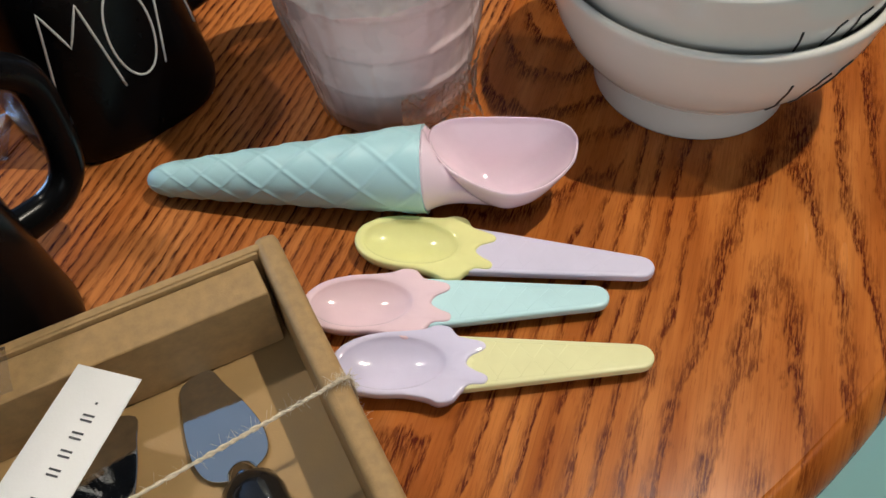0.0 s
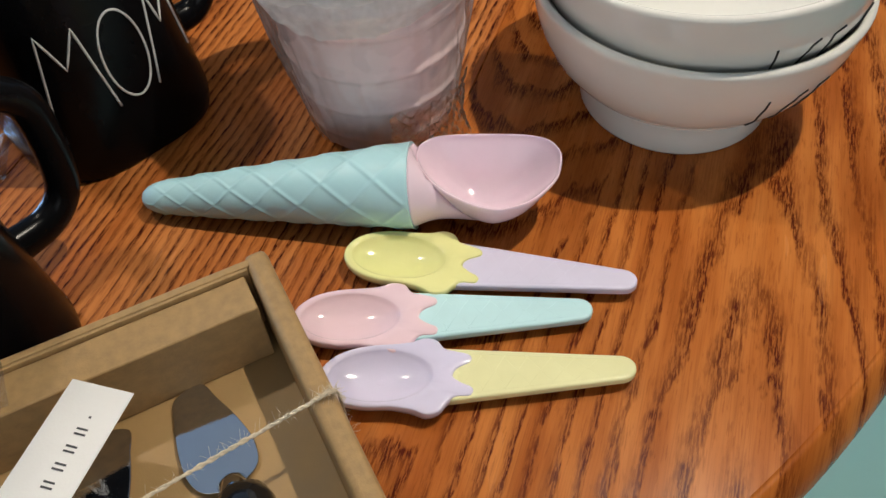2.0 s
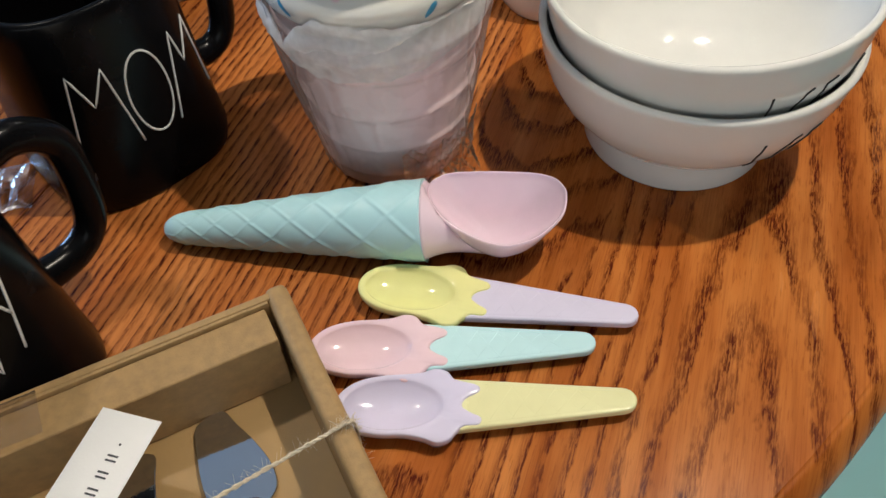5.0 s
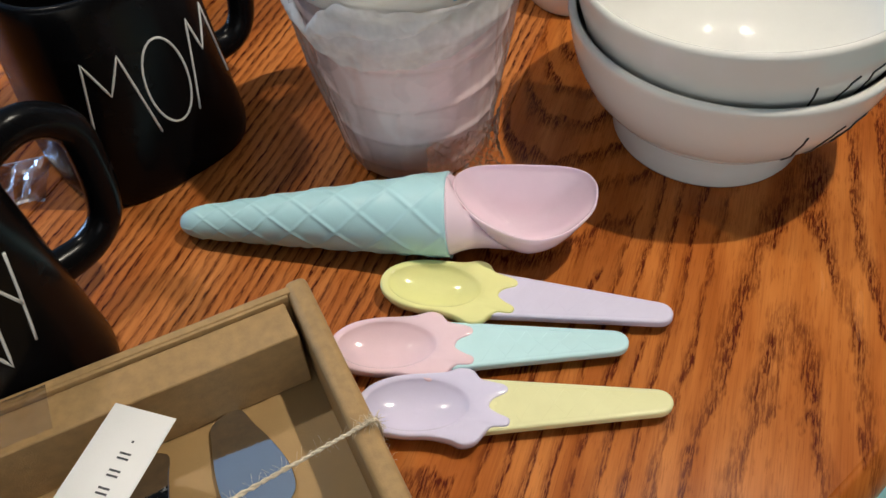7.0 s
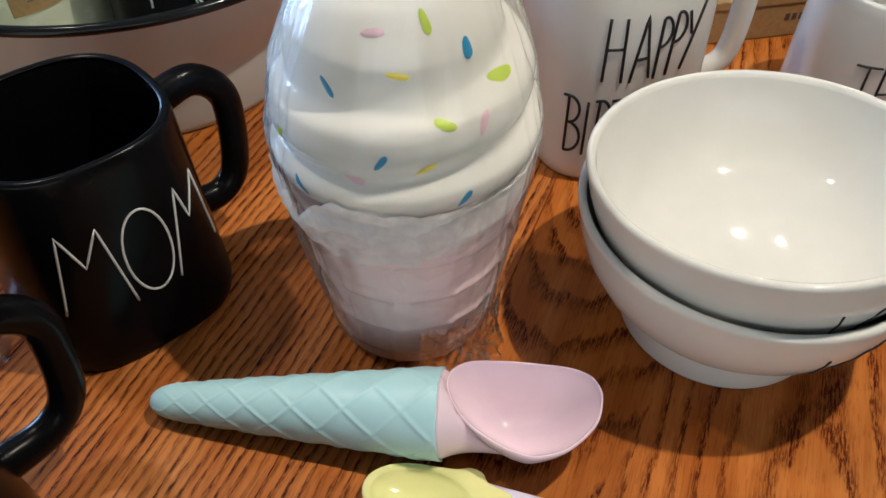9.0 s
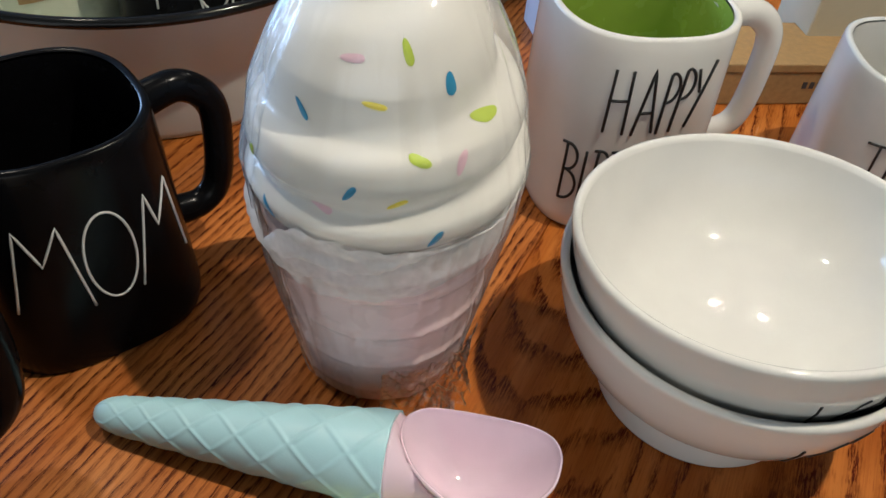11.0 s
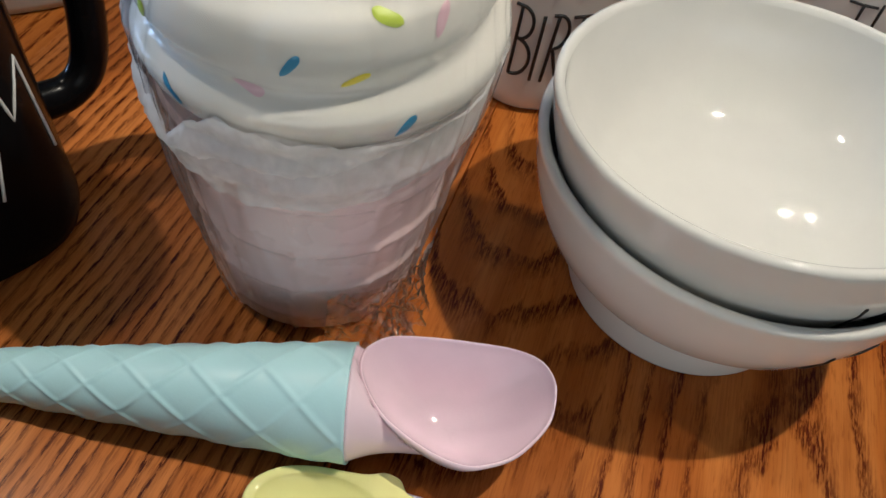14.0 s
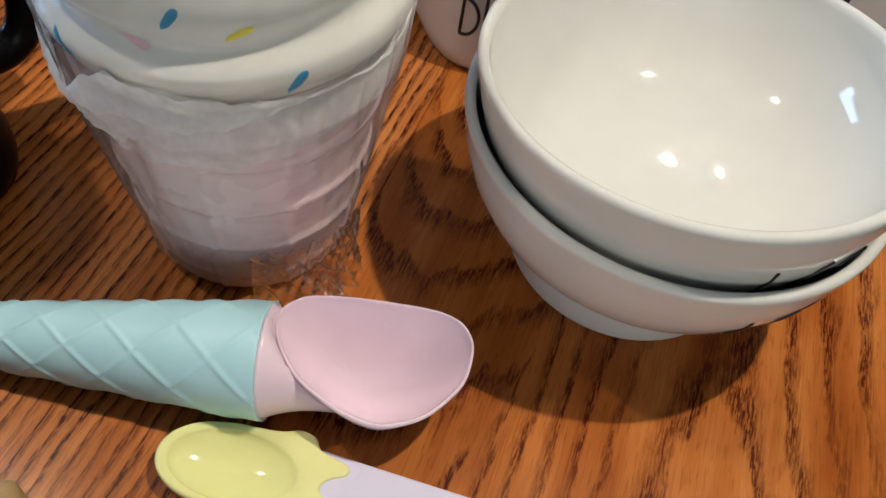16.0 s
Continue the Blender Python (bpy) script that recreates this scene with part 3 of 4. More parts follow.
# ---- bowls ----
def bowl(m, label, size, foot, inner, turn=0.0, fuller=0.0):
    """A footed bowl; size scales all, foot its ring."""
    ob = thing("bowl", m, label, "bowl", "stacked bowls")
    outer = [(0.044, 0.0), (0.0474, 0.0004), (0.0480, 0.0018), (0.0466, 0.009), (0.0452, 0.0148), (0.0460, 0.0168), (0.0526, 0.0212), (0.0613, 0.0284), (0.0688, 0.0382), (0.0743, 0.0503), (0.0777, 0.0630), (0.0788, 0.0705), (0.0794, 0.0727),
             (0.0791, 0.0744), (0.0775, 0.0752), (0.0757, 0.0744), (0.0751, 0.0722)]
    outer = [((r * (foot + (1 - foot) * min(1.0, z / 0.027) ** 2) + fuller * math.exp(-((z - 0.043) / 0.014) ** 2)) * size, z * size) for r, z in outer]
    body = part("body", revolve(outer, 96, True), WHITE, ob)
    part("lining", revolve([(r * size, z * size) for r, z in inner], 96, False, True), WHITE, ob)

    def surface(a, z):
        r = float(np.interp(z * size, [p[1] for p in outer[5:13]], [p[0] for p in outer[5:13]])) + 0.0001
        return Vector((r * math.sin(radians(a + turn)), -r * math.cos(radians(a + turn)), z * size))

    for char, strokes in (("I", [[(25.0, 0.0555), (25.3, 0.044), (27.0, 0.030)]]), ("C", [[(40.0, 0.0555), (37.6, 0.0530), (35.8, 0.047), (35.2, 0.040), (36.0, 0.033), (39.0, 0.0295)]]),
                          ("E", [[(50.0, 0.0562), (45.6, 0.0545), (45.2, 0.042), (46.0, 0.030), (50.0, 0.0305)], [(45.3, 0.0425), (48.5, 0.0435)]]), ("C", [[(67.0, 0.0555), (64.0, 0.0530), (61.8, 0.047), (61.2, 0.040), (62.0, 0.033), (66.0, 0.0295)]])):
        part("letter_" + char.lower(), stroke_bm(strokes, surface, 0.00055), LINE_BLACK, body)
    return ob


SHALLOW = [(0.0751, 0.0722), (0.0742, 0.066), (0.0724, 0.0600), (0.0700, 0.0540), (0.0668, 0.0480), (0.0625, 0.0422), (0.0570, 0.0368), (0.0500, 0.0320), (0.0415, 0.0282), (0.0320, 0.0255), (0.0220, 0.0238), (0.012, 0.0229), (0.001, 0.0226)]
DEEPER = [(0.0751, 0.0722), (0.0742, 0.066), (0.0705, 0.0545), (0.0650, 0.0430), (0.0575, 0.0335), (0.0490, 0.0262), (0.040, 0.0200), (0.030, 0.0186), (0.012, 0.0184), (0.001, 0.0184)]
bowl(place(0.1533, 0.4120, 0), "white glazed footed bowl lettered ICE, under another bowl", 1.004, 1.030, DEEPER, -5.0)
bowl(Matrix.Translation((0.1592, 0.4110, 0.0233)) @ Vector((0, 0, 1)).rotation_difference(Vector((-0.070, 0.046, 1))).to_matrix().to_4x4(), "white glazed footed bowl lettered ICE, nested tilted in another bowl", 0.998, 0.78, SHALLOW, -9.8, 0.001)


# ---- ice cream cone jar in its clear wrap ----
JAR = place(-0.003, 0.3930, 0)
jar = thing("ice_cream_cone_jar", JAR, "ceramic ice cream cone jar, pink cone and white swirl with sprinkles", "jar")


def cone_radius(z):
    r = 0.0378 + (0.0502 - 0.0378) * z / 0.098
    for zc, h, w in ((0.012, 0.0009, 0.0022), (0.032, 0.0012, 0.0022), (0.055, 0.0014, 0.0024), (0.080, 0.0016, 0.0026), (0.097, 0.0020, 0.004)):
        r += h * math.exp(-((z - zc) / w) ** 2)
    return r


K = 120
rows = [[(0.030 * math.cos(2 * math.pi * i / K), 0.030 * math.sin(2 * math.pi * i / K), 0.0) for i in range(K)]]
for i in range(90):
    z = 0.001 + 0.100 * i / 89
    row = []
    for k in range(K):
        t = 2 * math.pi * k / K
        r = cone_radius(z)
        rib = max(0.0, 1 - abs(((t / (2 * math.pi) * 10) % 1) - 0.5) / 0.07) if z < 0.056 else 0
        r += 0.0009 * min(1, rib)
        r -= 0.002 * max(0, 1 - z / 0.003) ** 2
        row.append((r * math.cos(t), r * math.sin(t), z))
    rows.append(row)
part("cone", grid_mesh(rows, True, True, True), JAR_PINK, jar, "pale pink waffle cone")


def swirl_radius(z, t):
    env = float(np.interp(z, [0.098, 0.104, 0.118, 0.130, 0.150, 0.168, 0.185, 0.198, 0.207, 0.216], [0.0488, 0.0524, 0.0556, 0.0552, 0.0500, 0.0420, 0.0318, 0.0228, 0.0152, 0.0]))
    turn = float(np.interp(z, [0.080, 0.103, 0.1265, 0.153, 0.194, 0.235], [-1, 0, 1, 2, 3, 4]))
    d = (turn - (t + math.pi / 2) / (2 * math.pi)) % 1.0
    d = d - 1 if d > 0.62 else d
    groove = math.exp(-(d / 0.30) ** 2) if d > 0 else math.exp(-(d / 0.13) ** 2)
    return max(0.0, env + 0.0012 * min(1, env / 0.03) - 0.0058 * groove * min(1, env / 0.017))


rows = []
for i in range(110):
    z = 0.099 + 0.117 * i / 109
    rows.append([(swirl_radius(z, 2 * math.pi * k / K) * math.cos(2 * math.pi * k / K), swirl_radius(z, 2 * math.pi * k / K) * math.sin(2 * math.pi * k / K), z) for k in range(K)])
swirl = part("swirl", grid_mesh(rows, True, True, False), WHITE, jar, "white glazed soft-serve lid")


def sprinkle(x, z, tilt, material, length=0.0085, width=0.00145):
    """x: sideways place on the front of the swirl."""
    rows = []
    for i in range(15):
        s = i / 14 - 0.5
        w = width * math.sqrt(max(0.02, 1 - abs(2 * s) ** 2.8)) * (0.86 + 0.4 * s)
        row = []
        for j in range(5):
            q = (j / 4 - 0.5) * 2 * w
            lx = x + s * length * math.cos(tilt) - q * math.sin(tilt)
            lz = z + s * length * math.sin(tilt) + q * math.cos(tilt)
            t = -math.pi / 2
            for _ in range(4):
                r = swirl_radius(lz, t) + 0.00015 + 0.0002 * (1 - (j / 2 - 1) ** 2)
                t = -math.acos(max(-0.999, min(0.999, lx / r)))
            row.append((r * math.cos(t), r * math.sin(t), lz))
        rows.append(row)
    part("sprinkle", grid_mesh(rows, False), material, swirl)


for x, z, tilt, m in ((0.001, 0.137, 1.0, SPR_BLUE), (0.023, 0.150, -0.35, SPR_GREEN), (0.028, 0.171, -1.3, SPR_BLUE), (0.006, 0.166, -0.2, SPR_YELLOW), (-0.020, 0.158, -1.0, SPR_BLUE),
                      (-0.032, 0.117, -0.9, SPR_BLUE), (0.031, 0.119, 1.0, SPR_BLUE), (0.017, 0.133, 0.6, SPR_YELLOW), (0.039, 0.157, -0.25, SPR_GREEN), (0.036, 0.147, 1.5, SPR_PINK),
                      (-0.010, 0.126, -0.15, SPR_PINK), (-0.003, 0.179, 0.1, SPR_PINK), (0.014, 0.182, -1.1, SPR_GREEN), (-0.042, 0.132, 1.3, SPR_GREEN), (-0.010, 0.200, -1.0, SPR_GREEN)):
    sprinkle(x, z, tilt, m)

TISSUE_LOW = ([-180, -135, -118, -91, -75, -60, -45, -25, 0, 90, 180], [0.088, 0.084, 0.080, 0.0825, 0.083, 0.085, 0.089, 0.092, 0.096, 0.100, 0.088])
TISSUE_HIGH = ([-180, -140, -129, -118, -108, -84, -71, -57, -37, -27, 0, 60, 180], [0.112, 0.106, 0.099, 0.111, 0.118, 0.116, 0.1150, 0.1135, 0.1125, 0.112, 0.112, 0.112, 0.112])


def tissue_rows(start, proud, seed, steps=20):
    """A crumpled sheet round the joint of cone and swirl, from a share of its height up to its ragged top."""
    out = []
    for i in range(steps + 1):
        row = []
        for k in range(2 * K + 1):
            a = -180 + 360 * k / (2 * K)
            t = radians(a)
            c, q = math.cos(t), math.sin(t)
            low = float(np.interp(a, *TISSUE_LOW)) + 0.0012 * noise.noise((c * 7, q * 7, 3.1))
            high = float(np.interp(a, *TISSUE_HIGH)) + 0.0011 * noise.noise((c * 11, q * 11, 8.1))
            low += min(0.96, start + (0.45 if start else 0) * max(0, min(1, (a + 85) / 35))) * (high - low) * (1 + 0.04 * noise.noise((c * 4, q * 4, seed)))
            z = low + (high - low) * i / steps
            base = max(cone_radius(min(z, 0.097)) + 0.0016, swirl_radius(z, t) + 0.0008 if z > 0.099 else 0)
            fold = 1 - abs(noise.noise((c * 4 + z * 30, q * 4, z * 60 + seed))) * 2
            fine = 1 - abs(noise.noise((c * 11, q * 11 + z * 40, z * 90 + seed))) * 2
            flap = math.exp(-((a + 128) / 13) ** 2) * i / steps
            calm = 1 - 0.75 * max(0, min(1, (a + 75) / 30))
            r = base + proud + (0.0012 * max(0, fold) ** 3 + 0.0007 * max(0, fine) ** 3) * calm + 0.0026 * flap + 0.0026 * math.sin(math.pi * (i / steps) ** 0.7) * calm
            row.append((r * c, r * q, z))
        out.append(row)
    return out


part("tissue_band", grid_mesh(tissue_rows(0.0, 0.0, 1.3), False), TISSUE, jar, "crumpled white tissue paper")
part("tissue_fold", grid_mesh(tissue_rows(0.52, 0.0008, 4.7, 12), False), TISSUE, jar, "second crumpled layer of white tissue")

WRAP = ([0, 0.006, 0.02, 0.06, 0.10, 0.122, 0.15, 0.17, 0.19, 0.214], [0.0384, 0.0398, 0.0418, 0.0486, 0.0546, 0.0572, 0.0520, 0.0440, 0.0338, 0.018])
rows = []
for i in range(120):
    z = 0.0012 + 0.213 * (i / 119) ** 1.3
    row = []
    for k in range(2 * K):
        t = math.pi * k / K
        c, q = math.cos(t), math.sin(t)
        tuck = math.exp(-((((t + 0.72 + math.pi) % (2 * math.pi)) - math.pi) / 0.33) ** 2) * math.exp(-z / 0.022)
        side = max(0.0, -c) ** 2 * math.exp(-((z - 0.075) / 0.04) ** 2)
        pleat = (1 - 2 * abs(noise.noise((c * 8 + z * 5, q * 8, z * 9)))) ** 3
        r = float(np.interp(z, *WRAP)) + 0.0016 * side + 0.0010 * noise.noise((c * 3, q * 3, z * 25)) + 0.0009 * pleat + 0.010 * tuck + 0.0042 * tuck * noise.noise((t * 26, z * 340, 2)) + 0.0009 * math.exp(-z / 0.012) * noise.noise((t * 14, z * 260, 6))
        row.append((r * c, r * q, z + 0.0006 * tuck))
    rows.append(row)
wrap = part("clear_wrap", grid_mesh(rows), FILM, jar, "clear glossy plastic wrap")
wrap.visible_shadow = False
rows = []
for i in range(44):
    z = 0.0008 + 0.034 * i / 43
    row = []
    for k in range(76):
        t = -0.10 - 1.20 * k / 75
        side = math.sin(math.pi * k / 75)
        fade = side * math.exp(-z / 0.014)
        ridge = 1 - 2 * abs(noise.noise((t * 8 + z * 90, z * 60, 2)))
        fold = 1 - 2 * abs(noise.noise((t * 15 - z * 160, z * 190, 5)))
        r = 0.0412 + 0.13 * z + 0.0110 * fade + (0.0042 * ridge + 0.0026 * fold) * (0.3 + fade)
        row.append((r * math.cos(t), r * math.sin(t), z))
    rows.append(row)
tuck = part("wrap_tuck", grid_mesh(rows, False), TUCK_FILM, jar, "crumpled tucked end of the clear wrap")
tuck.visible_shadow = False


# ---- ice cream scoop ----
def frame_of(origin, x_dir, up=(0, 0, 1)):
    x = Vector(x_dir).normalized()
    y = Vector(up).cross(x).normalized()
    z = x.cross(y)
    m = Matrix((x, y, z)).transposed().to_4x4()
    m.translation = origin
    return m


SC0, SC1 = Vector((-0.1010, 0.3122, 0.0090)), Vector((0.0242, 0.3160, 0.0208))
scoop = thing("ice_cream_scoop", frame_of(SC0, SC1 - SC0), "pastel ice cream scoop, aqua waffle-cone handle and pink cup", "scoop")
LEN = (SC1 - SC0).length


def handle_radius(x):
    if x < 0.006:
        return 0.0084 * math.sqrt(max(0.0, 1 - ((0.006 - x) / 0.0145) ** 2)) if x > -0.0085 else 0.0
    return 0.0084 + (0.0203 - 0.0084) * ((x - 0.006) / (LEN - 0.006)) ** 0.95


def waffle(x, t):
    """Raised ridges in two sets of five crossing helices, tighter towards the tip."""
    d = 1 - max(0.0, x / LEN)
    p = float(np.interp(d, [0, 0.119, 0.320, 0.505, 0.675, 0.822, 0.945, 1.0], [-0.58, 0, 1, 2, 3, 4, 5, 5.5]))
    a = (t - radians(124)) / (2 * math.pi) * 5
    out = 0.0
    for sign in (1, -1):
        ph = (p + sign * a) % 1.0
        q = min(ph, 1 - ph)
        out = max(out, math.exp(-(q / 0.045) ** 2))
    return 0.00065 * out * min(1.0, handle_radius(x) / 0.012)


rows = []
KX, KT = 150, 144
for i in range(KX + 1):
    x = -0.0084 + (LEN + 0.0084) * i / KX
    rows.append([(x, (handle_radius(x) + waffle(x, t)) * math.cos(t), (handle_radius(x) + waffle(x, t)) * math.sin(t)) for t in (2 * math.pi * k / KT for k in range(KT))])
part("handle", grid_mesh(rows, True, True, True), AQUA, scoop, "aqua handle with raised waffle lattice")


CUP_TILT = radians(2.3)
CUP_AT = Vector((0.057, 0.339, 0.0316))
CUP_RIM = [(-0.0225, -0.0013), (-0.0101, 0.0006), (0.0056, 0.0014), (0.0196, 0.0012), (0.0289, -0.0015), (0.0336, -0.0073), (0.0347, -0.0137), (0.0332, -0.0235), (0.0285, -0.0315), (0.0212, -0.0392), (0.0128, -0.0434), (0.0058, -0.0448), (-0.0035, -0.0429), (-0.0135, -0.0382), (-0.0223, -0.0319), (-0.0288, -0.0238), (-0.0323, -0.0159), (-0.0320, -0.0091), (-0.0286, -0.0046)]
TO_SCOOP = scoop.matrix_world.inverted()


def closed_spline(points, steps):
    p = [Vector(q) for q in points]
    k = len(p)
    out = []
    for i in range(k):
        a, b, c, d = p[i - 1], p[i], p[(i + 1) % k], p[(i + 2) % k]
        for q in range(steps):
            t = q / steps
            out.append(0.5 * ((2 * b) + (c - a) * t + (2 * a - 5 * b + 4 * c - d) * t * t + (3 * b - a - 3 * c + d) * t ** 3))
    return out


rim_line = closed_spline([(x, y, 0) for x, y in CUP_RIM], 6)
mid = Vector((0.001, -0.0215, 0))


def cup_world(q, depth):
    x, y = q.x, q.y
    p = CUP_AT + Vector((x, y * math.cos(CUP_TILT) + depth * math.sin(CUP_TILT), y * math.sin(CUP_TILT) - depth * math.cos(CUP_TILT)))
    return TO_SCOOP @ p


def cup_ring(shrink, depth, thick):
    out = []
    for q in rim_line:
        d = q - mid
        out.append(cup_world(mid + d * shrink - d.normalized() * thick, depth))
    return out


DEEP = 0.0265


def cup_depth(rho, deep, power=2.9):
    return deep * (1 - min(1.0, rho) ** power)


rows = []
for i in range(17):
    rho = max(0.02, i / 16) ** 0.8
    rows.append(cup_ring(rho, cup_depth(rho, DEEP) + 0.0004, 0.0))
for i in range(1, 5):
    a = math.pi * i / 5
    rows.append(cup_ring(1.0, -0.0007 * math.sin(a), 0.0006 - 0.0006 * math.cos(a)))
for i in range(17):
    rho = max(0.02, 1 - i / 16) ** 0.8
    rows.append(cup_ring(rho, cup_depth(rho, DEEP - 0.0045, 2.1) + 0.0004, 0.0012 * rho))
part("cup", grid_mesh(rows, True, True, True), PINK, scoop, "glossy pink plastic cup")


def rim_reach(d):
    """How far the rim lies from the cup's middle in a direction."""
    best = max(rim_line, key=lambda q: (q - mid).normalized().dot(d))
    return (best - mid).length


FROM_SCOOP = scoop.matrix_world
end_c = cup_world(mid + Vector((0.004, -0.001, 0)), 0.0196)
neck = []
for i in range(23):
    s = i / 22
    ease = s * s * (3 - 2 * s)
    c = Vector((LEN - 0.0004, 0, 0)).lerp(end_c, ease)
    c.x = LEN - 0.0004 + (end_c.x - LEN) * s
    r = 0.0098 + 0.0098 * (1 - s) ** 2.0
    row = []
    for k in range(48):
        t = 2 * math.pi * k / 48
        p = FROM_SCOOP @ Vector((c.x, c.y + r * math.cos(t), c.z + r * math.sin(t)))
        # stay under the cup's outer skin
        rel = p - CUP_AT
        up_n = Vector((0, -math.sin(CUP_TILT), math.cos(CUP_TILT)))
        h = rel.dot(up_n)
        d = Vector((rel.x, rel.y * math.cos(CUP_TILT) + rel.z * math.sin(CUP_TILT), 0)) - mid
        rho = d.length / rim_reach(d.normalized())
        limit = -cup_depth(rho, DEEP) - 0.0006 if rho < 1 else -0.0006 + 0.024 * min(1.0, (rho - 1) / 0.16)
        if h > limit:
            p = p + up_n * (limit - h)
        row.append(TO_SCOOP @ p)
    neck.append(row)
part("neck", grid_mesh(neck, True, True, True), PINK, scoop, "pink plastic neck")


# ---- spoons ----
HEAD = [(0.0, 0.0), (0.0023, 0.0065), (0.0095, 0.0118), (0.0199, 0.0143), (0.0305, 0.0147), (0.0378, 0.0153), (0.0433, 0.017), (0.0485, 0.0158), (0.0515, 0.0118), (0.0567, 0.0101), (0.0617, 0.0084), (0.0619, 0.0053), (0.0562, 0.0023), (0.0544, -0.0013), (0.0578, -0.0044), (0.0622, -0.0069), (0.0611, -0.0101), (0.0551, -0.0105), (0.0515, -0.0134), (0.0485, -0.0168), (0.0433, -0.0181), (0.038, -0.016), (0.0294, -0.0143), (0.0189, -0.0139), (0.0092, -0.0115), (0.0023, -0.0065)]


def spoon(m, label, head, handle, length):
    ob = thing("ice_cream_spoon", m, label, "spoon", "row of pastel spoons")
    line = closed_spline([(x, y, 0) for x, y in HEAD], 4)
    c = Vector((0.0250, 0, 0))

    def ring(f_in, z, rx=0.0210, ry=0.0118, inset=0.0):
        out = []
        for q in line:
            a = math.atan2((q.y - c.y) / ry, (q.x - c.x) / rx)
            e = Vector((c.x + rx * math.cos(a), c.y + ry * math.sin(a), 0))
            d = q - c
            p = e.lerp(q, f_in) - d.normalized() * inset
            out.append((p.x, p.y, z))
        return out

    def top(x):
        return 0.0098 - 0.0007 * max(0, (x - 0.03) / 0.03)

    def lift(ringed):
        return [(x, y, z + top(x) - 0.0098) for x, y, z in ringed]

    rows = [[(c.x + (x - c.x) * 0.35, y * 0.35, 0.0002) for x, y, z in ring(1, 0)]]
    rows.append([(c.x + (x - c.x) * 0.72, y * 0.72, 0.0012) for x, y, z in ring(1, 0)])
    rows.append(lift(ring(1, 0.0042, inset=0.0010)))
    rows.append(lift(ring(1, 0.0070)))
    rows.append(lift(ring(1, 0.0090)))
    rows.append(lift(ring(1, 0.0097, inset=0.0004)))
    rows.append(lift(ring(1, 0.0099, inset=0.0011)))
    rows.append(lift(ring(0.30, 0.0097)))
    rows.append(lift(ring(0.08, 0.0095)))
    rows.append(lift(ring(0.01, 0.0091)))
    for i in range(10):
        s = 0.97 - 0.97 * i / 10
        rows.append([(x, y, 0.0084 - 0.0050 * (1 - s ** 2.2) + (top(x) - 0.0098) * s) for x, y, z in ring(0.0, 0, 0.0206 * s + 0.0002, 0.0114 * s + 0.0002)])
    part("head", grid_mesh(rows, True, True, True), head, ob, "glossy melted-drip spoon head")
    outline = []
    for i in range(11):
        outline.append((0.0500 + (length - 0.0560) * i / 10, -(0.0124 - 0.0068 * i / 10)))
    for i in range(1, 10):
        a = -math.pi / 2 + math.pi * i / 10
        outline.append((length - 0.006 + 0.0056 * math.cos(a), 0.0054 * math.sin(a)))
    outline += [(x, -y) for x, y in outline[:11][::-1]]
    grip = part("handle", slab(outline, 0.0040, 0.0085, 0.0011), handle, ob, "flat tapered plastic handle")

    def half(x):
        return 0.0124 - 0.0068 * (x - 0.05) / (length - 0.056) - 0.0022

    lines = bmesh.new()
    edge = [(0.052 + (length - 0.061) * i / 12, half(0.052 + (length - 0.061) * i / 12)) for i in range(13)]
    loop = edge + [(length - 0.0062, 0.0)] + [(x, -y) for x, y in edge[::-1]]
    tube([(x, y, 0.00846) for x, y in loop], 0.00010, 5, bm=lines)
    for i in range(8):
        x = 0.056 + 0.0094 * i
        run = 0.0094 * 1.15
        for sign in (1, -1):
            if x + run < length - 0.009:
                tube([(x, -sign * half(x), 0.00846), (x + run, sign * half(x + run), 0.00846)], 0.00007, 5, bm=lines)
    part("raised_lattice", lines, handle, grip)
    return ob


def spoon_pose(a, b):
    return pose(a[0], a[1], 0.0, 0, 0, math.degrees(math.atan2(b[1] - a[1], b[0] - a[0])))


spoon(spoon_pose((-0.005, 0.2842), (0.124, 0.2764)), "plastic ice cream spoon with a yellow head and lilac handle", YELLOW, LILAC_MATT, 0.1316)
spoon(spoon_pose((-0.0215, 0.2462), (0.1055, 0.2605)), "plastic ice cream spoon with a pink head and aqua handle", PINK_SPOON, AQUA_SPOON, 0.1290)
spoon(spoon_pose((-0.0048, 0.2187), (0.1220, 0.2330)), "plastic ice cream spoon with a lilac head and yellow handle", LILAC, YELLOW_PALE, 0.1290)

# ---- gift box with spreaders ----
BOX = Matrix.Translation((-0.0330, 0.2510, 0)) @ Matrix.Rotation(radians(-147.5), 4, "Z")
# local x runs along the back wall, local y (reversed) along the side wall
BOX_L, BOX_R, BOX_H = 0.215, 0.175, 0.045
gift = thing("gift_box", BOX, "open brown kraft card box tied with twine", "box")


def soft_wall(x0, x1, y0, y1, z0, z1, bevel=0.002):
    return box_bm((x1 - x0, y1 - y0, z1 - z0), ((x0 + x1) / 2, (y0 + y1) / 2, (z0 + z1) / 2), bevel, 3)


